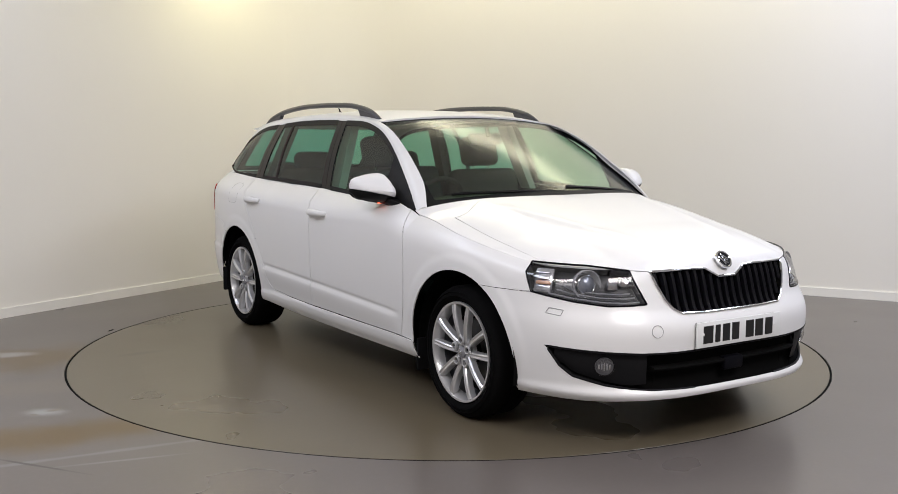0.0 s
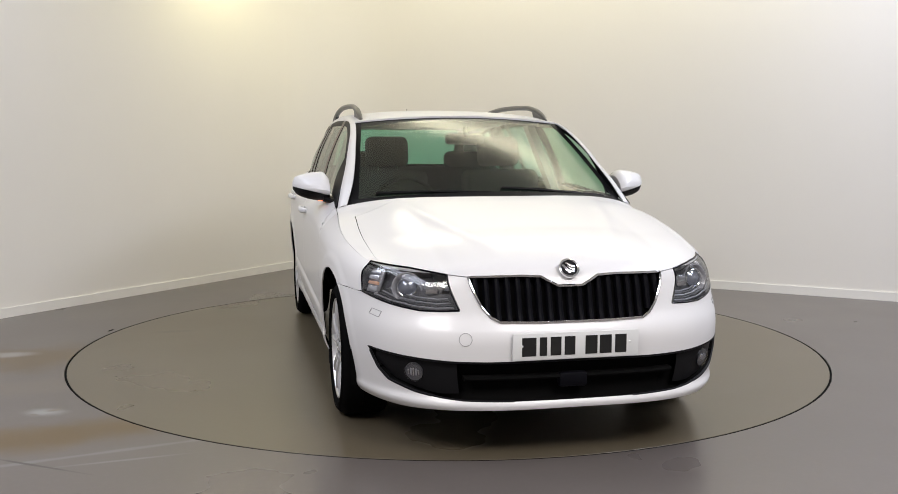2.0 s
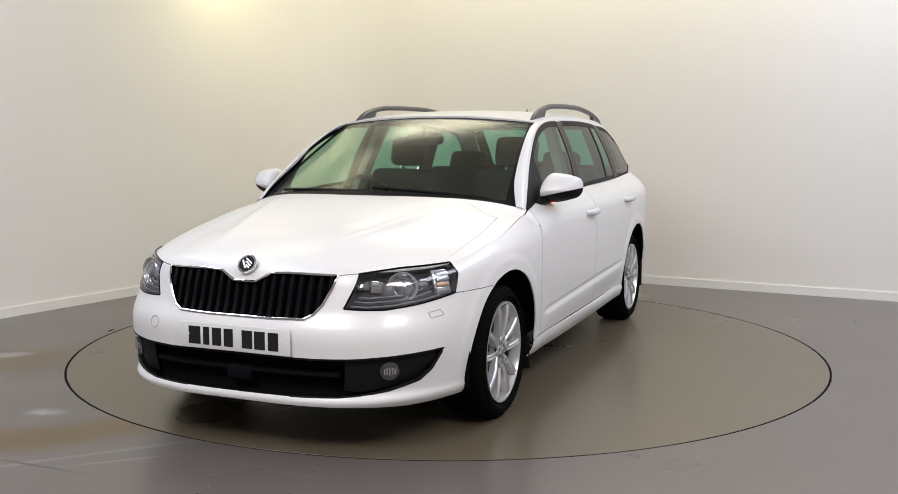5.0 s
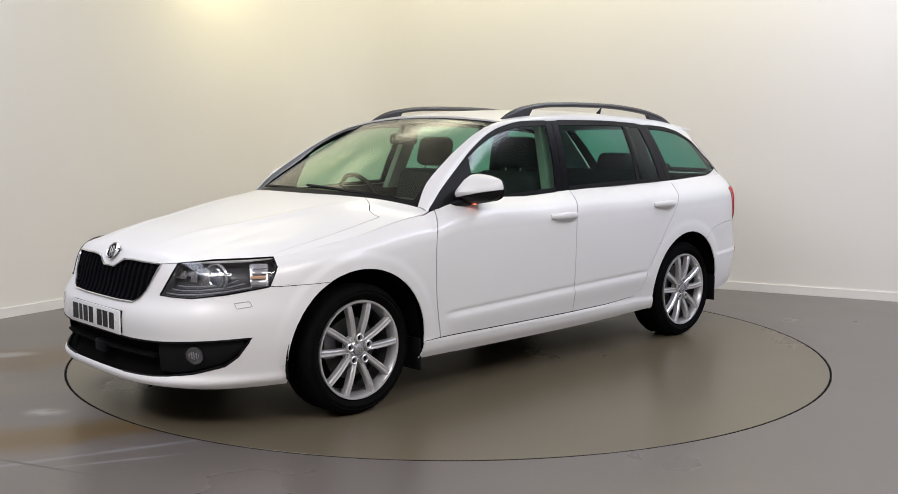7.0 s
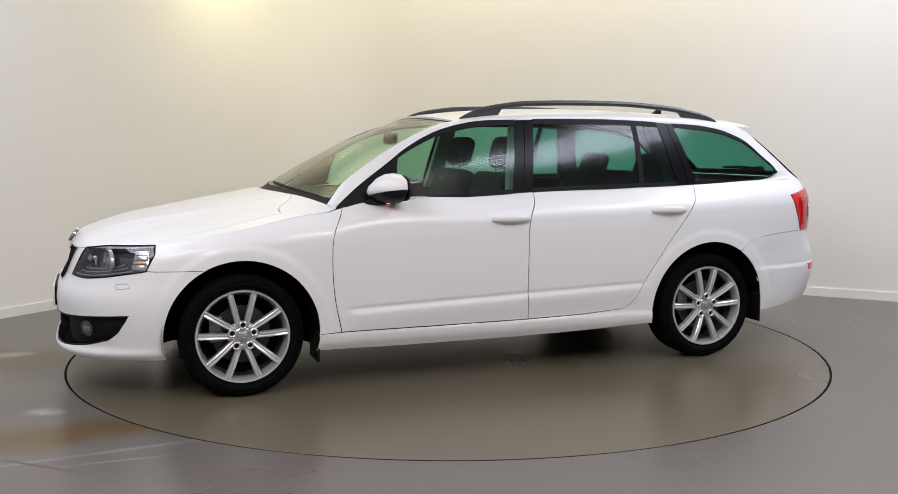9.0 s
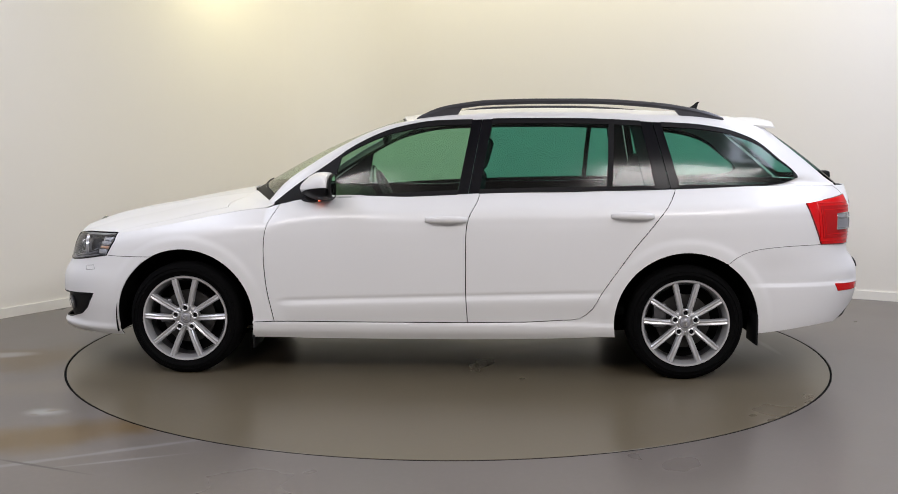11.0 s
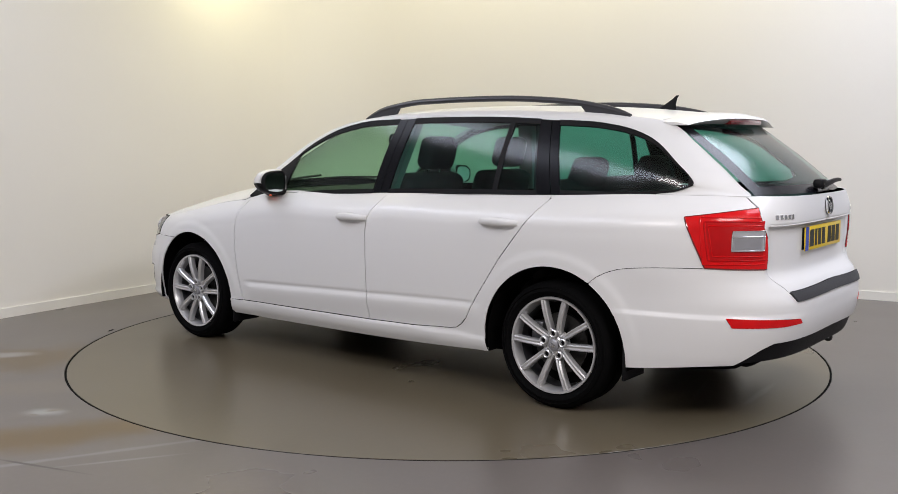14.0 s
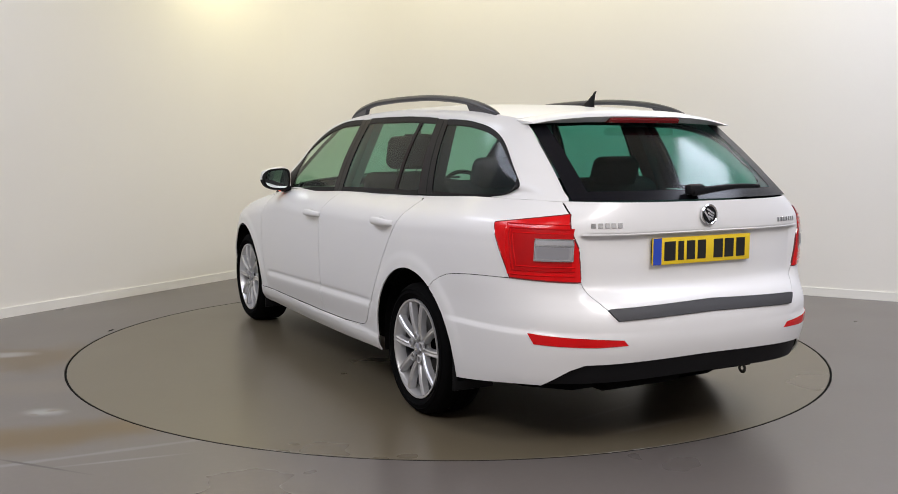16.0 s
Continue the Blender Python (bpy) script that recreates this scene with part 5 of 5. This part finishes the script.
    p, n = Vector((-2.327, -0.005, 0.968)), Vector((-1, 0, 0.10)).normalized()
    part("disc", disc_on(p, n, 0.037, 0.006), BLACK, badge)
    part("ring", ring_on(p, n, 0.035, 0.043, 0.009), CHROME, badge)
    emblem(badge, p + n * 0.008, n)
    for y0, y1, z, h in ((0.548, 0.415, 0.938, 0.020), (-0.41, -0.555, 0.932, 0.018)):
        k = 5 if y0 > 0 else 7
        for i in range(k):
            y = y0 + (y1 - y0) * (i + 0.5) / k
            q, n = on_skin(s_of_y(abs(y), z, True), z, 0.002)
            n = Vector((n.x, n.y * (1 if y > 0 else -1), n.z))
            part("letter_bar", box(abs(y1 - y0) / k * 0.72, h, 0.004, (q.x, y, z), 0.001, n.to_track_quat("Z", "Y").to_matrix().to_4x4()), CHROME, gate, smooth=False)
    # pressed lip over the plate
    pts = [on_skin(s_of_y(abs(y), 0.903, True), 0.903, 0.001)[0] for y in np.linspace(-0.575, 0.575, 25)]
    part("plate_lip", tube([(p.x, y, p.z) for p, y in zip(pts, np.linspace(-0.575, 0.575, 25))], 0.0030), PAINT, gate)
    # towing eye
    bm = lathe([(0.016, -0.006), (0.024, 0), (0.016, 0.006), (0.008, 0), (0.016, -0.006)], 20, "y")
    bmesh.ops.transform(bm, matrix=Matrix.Translation((-2.27, -0.28, 0.285)), verts=bm.verts)
    part("towing_eye", bm, STEEL, CAR)


rear_end()


# ---------------------------------------------------------------- wheels and underside
def wheel(x, side):
    w = new("wheel")
    w.parent = CAR
    w.matrix_basis = Matrix.Translation((x, 0.856 * side, 0.305)) @ Matrix.Rotation(0 if side > 0 else math.pi, 4, "Z")
    R = 0.3055
    tyre = part("tyre", lathe([(0.224, -0.030), (0.238, -0.006), (0.262, 0.006), (0.285, 0.0), (0.298, -0.014), (R, -0.030), (R, -0.09), (R - 0.006, -0.092), (R - 0.006, -0.100), (R, -0.102), (R, -0.185), (0.295, -0.205), (0.262, -0.215), (0.224, -0.195), (0.224, -0.030)], 72), RUBBER, w, "black low-profile road tyre")
    for rr in (0.258, 0.276):
        part("tyre_ring", lathe([(rr, 0.003), (rr + 0.002, 0.0075), (rr + 0.005, 0.0035)], 72), RUBBER, tyre)
    rim = part("rim", lathe([(0.2245, -0.195), (0.216, -0.17), (0.205, -0.10), (0.208, -0.045), (0.217, -0.012), (0.222, -0.002), (0.231, -0.001), (0.233, -0.010), (0.2245, -0.030)], 72), ALLOY, w, "silver ten-spoke alloy rim")
    part("rim_barrel", lathe([(0.204, -0.19), (0.203, -0.05), (0.2035, -0.05)], 48), ALLOY_SHADED, rim)
    for k in range(5):
        lug = 90 + 72 * k
        for d in (-1, 1):
            a0, a1 = radians(lug + d * 21), radians(lug + d * 15.5)
            r0, r1 = 0.045, 0.219
            c0 = Vector((r0 * math.cos(a0), 0, r0 * math.sin(a0)))
            c1 = Vector((r1 * math.cos(a1), 0, r1 * math.sin(a1)))
            di = (c1 - c0).normalized()
            pe = Vector((-di.z, 0, di.x))
            secs = []
            for u in np.linspace(0, 1, 7):
                c = c0 + (c1 - c0) * u
                hw = 0.0150 + 0.0015 * u
                y = -0.022 + 0.010 * math.sin(math.pi * u * 0.9) + 0.014 * u
                secs.append([c + pe * hw + Vector((0, y - 0.030, 0)), c + pe * hw * 0.86 + Vector((0, y - 0.004, 0)), c + pe * hw * 0.5 + Vector((0, y + 0.002, 0)), c + pe * 0.0 + Vector((0, y - 0.001, 0)),
                             c - pe * hw * 0.5 + Vector((0, y + 0.002, 0)), c - pe * hw * 0.86 + Vector((0, y - 0.004, 0)), c - pe * hw + Vector((0, y - 0.030, 0))])
            part("spoke", loft(secs), ALLOY, rim)
        a = radians(lug)
        p = Vector((0.056 * math.cos(a), -0.016, 0.056 * math.sin(a)))
        part("bolt_seat", ring_on(p, Vector((0, 1, 0)), 0.0125, 0.0205, 0.010), ALLOY, rim)
        part("wheel_bolt", disc_on(p - Vector((0, 0.004, 0)), Vector((0, 1, 0)), 0.0120, 0.004, 6), BLACK, rim)
    part("hub", lathe([(0.0, -0.022), (0.036, -0.020), (0.044, -0.026), (0.070, -0.034), (0.074, -0.05)], 40), ALLOY, rim)
    cap = part("centre_cap", lathe([(0, -0.006), (0.022, -0.008), (0.028, -0.013), (0.029, -0.024)], 32), LAMP_GREY, rim)
    emblem(cap, Vector((0, -0.0055, 0)), Vector((0, 1, 0)), 0.55)
    part("brake_disc", lathe([(0.06, -0.085), (0.145, -0.085), (0.145, -0.105), (0.06, -0.105)], 40), STEEL, w)
    part("brake_caliper", box(0.07, 0.05, 0.13, (0.125, -0.09, 0.03), 0.012), ALLOY_SHADED, w)
    # added black disc, no wheel part: stands for the shade between the spokes
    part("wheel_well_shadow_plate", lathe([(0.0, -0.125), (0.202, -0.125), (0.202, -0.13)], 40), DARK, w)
    return w


for x in (1.344, -1.344):
    for k in (1, -1):
        wheel(x, k)


def underside():
    for x in (1.344, -1.344):
        for k in (1, -1):
            bm = lathe([(0.388, 0.835), (0.388, 0.50), (0.0, 0.49)], 44, "y", -12, 192)
            bmesh.ops.transform(bm, matrix=Matrix.Translation((x, 0, 0.305)) @ Matrix.Diagonal((1, k, 1, 1)), verts=bm.verts)
            part("wheel_arch_liner", bm, DARK, CAR)
            fx_ = x - 0.375
            part("mud_flap", box(0.012, 0.20, 0.16 if x > 0 else 0.17, (fx_, 0.755 * k, 0.225 if x > 0 else 0.275), 0.005), BLACK, CAR)
    # floor pan narrowing past the wheels
    rows = [(2.12, 0.40), (1.95, 0.60), (1.75, 0.68), (1.70, 0.48), (0.98, 0.48), (0.93, 0.64), (-0.95, 0.64), (-1.0, 0.48), (-1.70, 0.48), (-1.76, 0.70), (-1.95, 0.64), (-2.10, 0.50)]
    secs = [[(x, -w, 0.19 if abs(x) < 1.5 else 0.24), (x, w, 0.19 if abs(x) < 1.5 else 0.24), (x, w, 0.30), (x, -w, 0.30)] for x, w in rows]
    part("floor_pan", loft(secs), DARK, CAR)
    part("exhaust_box", box(0.42, 0.45, 0.12, (-1.92, 0.15, 0.275), 0.04), DARK, CAR)


underside()


# ---------------------------------------------------------------- cabin
def seat(name, x, y, width, lean=16, rest=0.640):
    st = new(name)
    st.parent = CAR
    tagged(st, "charcoal cloth car seat with headrest")
    tilt = Matrix.Rotation(radians(-lean), 4, "Y")
    part("cushion", box(0.50, width, 0.16, (x + 0.12, y, 0.56), 0.05, segments=4), FABRIC, st)
    bm = box(0.14, width, 0.52, (0, 0, 0.26), 0.055, segments=4)
    bmesh.ops.transform(bm, matrix=Matrix.Translation((x - 0.12, y, 0.58)) @ tilt, verts=bm.verts)
    part("backrest", bm, FABRIC, st)
    n = 1 if width < 0.7 else 2
    for k in range(n):
        yy = y + (0 if n == 1 else (k - 0.5) * width * 0.56)
        bm = box(0.10, 0.27, 0.19, (0, 0, rest), 0.045, segments=4)
        bmesh.ops.transform(bm, matrix=Matrix.Translation((x - 0.12, yy, 0.58)) @ tilt, verts=bm.verts)
        part("headrest", bm, FABRIC, st)
        bm = None
        for o in (-0.06, 0.06):
            bm = tube([(0, o, 0.48), (0, o, 0.58)], 0.006, bm)
        bmesh.ops.transform(bm, matrix=Matrix.Translation((x - 0.12, yy, 0.58)) @ tilt, verts=bm.verts)
        part("headrest_posts", bm, CHROME, st)


def cabin():
    seat("front_seat", 0.04, 0.36, 0.50)
    seat("front_seat", 0.04, -0.36, 0.50)
    seat("rear_bench", -0.93, 0.0, 1.28, 20, 0.545)
    secs = []
    for s in np.linspace(-1, 1, 17):
        y = 0.73 * s
        hump = 0.02 * math.exp(-((y + 0.37) / 0.2) ** 2)
        secs.append([(1.02 - 0.18 * s * s, y, 0.955), (0.70, y, 0.965 + hump), (0.52, y, 0.945 + hump), (0.47, y, 0.88), (0.50, y, 0.60), (0.95, y, 0.60)])
    part("dashboard", loft(secs), BLACK, CAR)
    wheel_bm = lathe([(0.172 + 0.014 * math.cos(a), 0.014 * math.sin(a)) for a in [2 * math.pi * k / 10 for k in range(11)]], 40, "x")
    box(0.02, 0.33, 0.03, (0, 0, 0), 0.008, bm=wheel_bm)
    box(0.05, 0.14, 0.11, (0, 0, 0), 0.02, bm=wheel_bm)
    box(0.02, 0.03, 0.16, (0, 0, -0.09), 0.008, bm=wheel_bm)
    bmesh.ops.transform(wheel_bm, matrix=Matrix.Translation((0.36, -0.36, 0.90)) @ Matrix.Rotation(radians(24), 4, "Y"), verts=wheel_bm.verts)
    part("steering_wheel", wheel_bm, BLACK, CAR)
    part("interior_mirror", box(0.03, 0.23, 0.065, (0.33, 0.0, 1.275), 0.02, Matrix.Rotation(radians(-12), 4, "Y"), segments=3), BLACK, CAR)
    part("mirror_stalk", tube([(0.36, 0, 1.29), (0.34, 0, 1.34)], 0.012), BLACK, CAR)
    G = roof_grid(30, 21)
    G[..., 2] -= 0.035
    G[..., 1] *= 0.97
    patch("headlining", G, LINING, CAR, flip=False)
    part("luggage_cover", box(0.80, 1.12, 0.02, (-1.70, 0, 0.985), 0.006), FABRIC, CAR)
    part("cabin_floor", box(2.9, 1.40, 0.04, (-0.60, 0, 0.34), 0.01), DARK, CAR)
    for k in (1, -1):
        for x0, x1, z1 in ((-0.17, -0.25, 1.36), (-1.20, -1.12, 1.35)):
            secs = []
            for u in np.linspace(0, 1, 8):
                x, z = x0 + (x1 - x0) * u, 0.95 + (z1 - 0.95) * u
                y = 0.735 - 0.145 * u
                secs.append([(x + 0.05, y * k, z), (x - 0.05, y * k, z), (x - 0.05, (y - 0.05) * k, z), (x + 0.05, (y - 0.05) * k, z)])
            part("pillar_lining", loft(secs), LINING if x0 > -1 else FABRIC, CAR)


cabin()

# ---------------------------------------------------------------- movement
# seconds, heading of the car in degrees; the deck turns about its own centre with the car on it
TURN = [(0.0, -56.90), (0.5, -60.30), (1.0, -65.56), (1.5, -71.23), (2.0, -77.32), (2.5, -83.07), (3.0, -89.17), (3.5, -94.87), (4.0, -101.06), (4.5, -106.73), (5.0, -112.82),
        (7.5, -142.16), (8.0, -148.20), (8.5, -153.96), (9.0, -159.91), (11.5, -188.54), (12.0, -194.50), (12.5, -200.20), (13.0, -206.27), (13.5, -212.02), (14.0, -218.08), (14.5, -223.92), (15.0, -230.04), (15.5, -235.79), (16.0, -242.10)]
OFFSET = Vector((-0.0453, -0.0092, 0.0))


def motions():
    rows = [(t, Matrix.Rotation(radians(a), 4, "Z") @ Matrix.Translation(-OFFSET)) for t, a in TURN]
    walk(CAR, rows)
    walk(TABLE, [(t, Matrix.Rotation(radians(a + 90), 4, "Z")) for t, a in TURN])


motions()
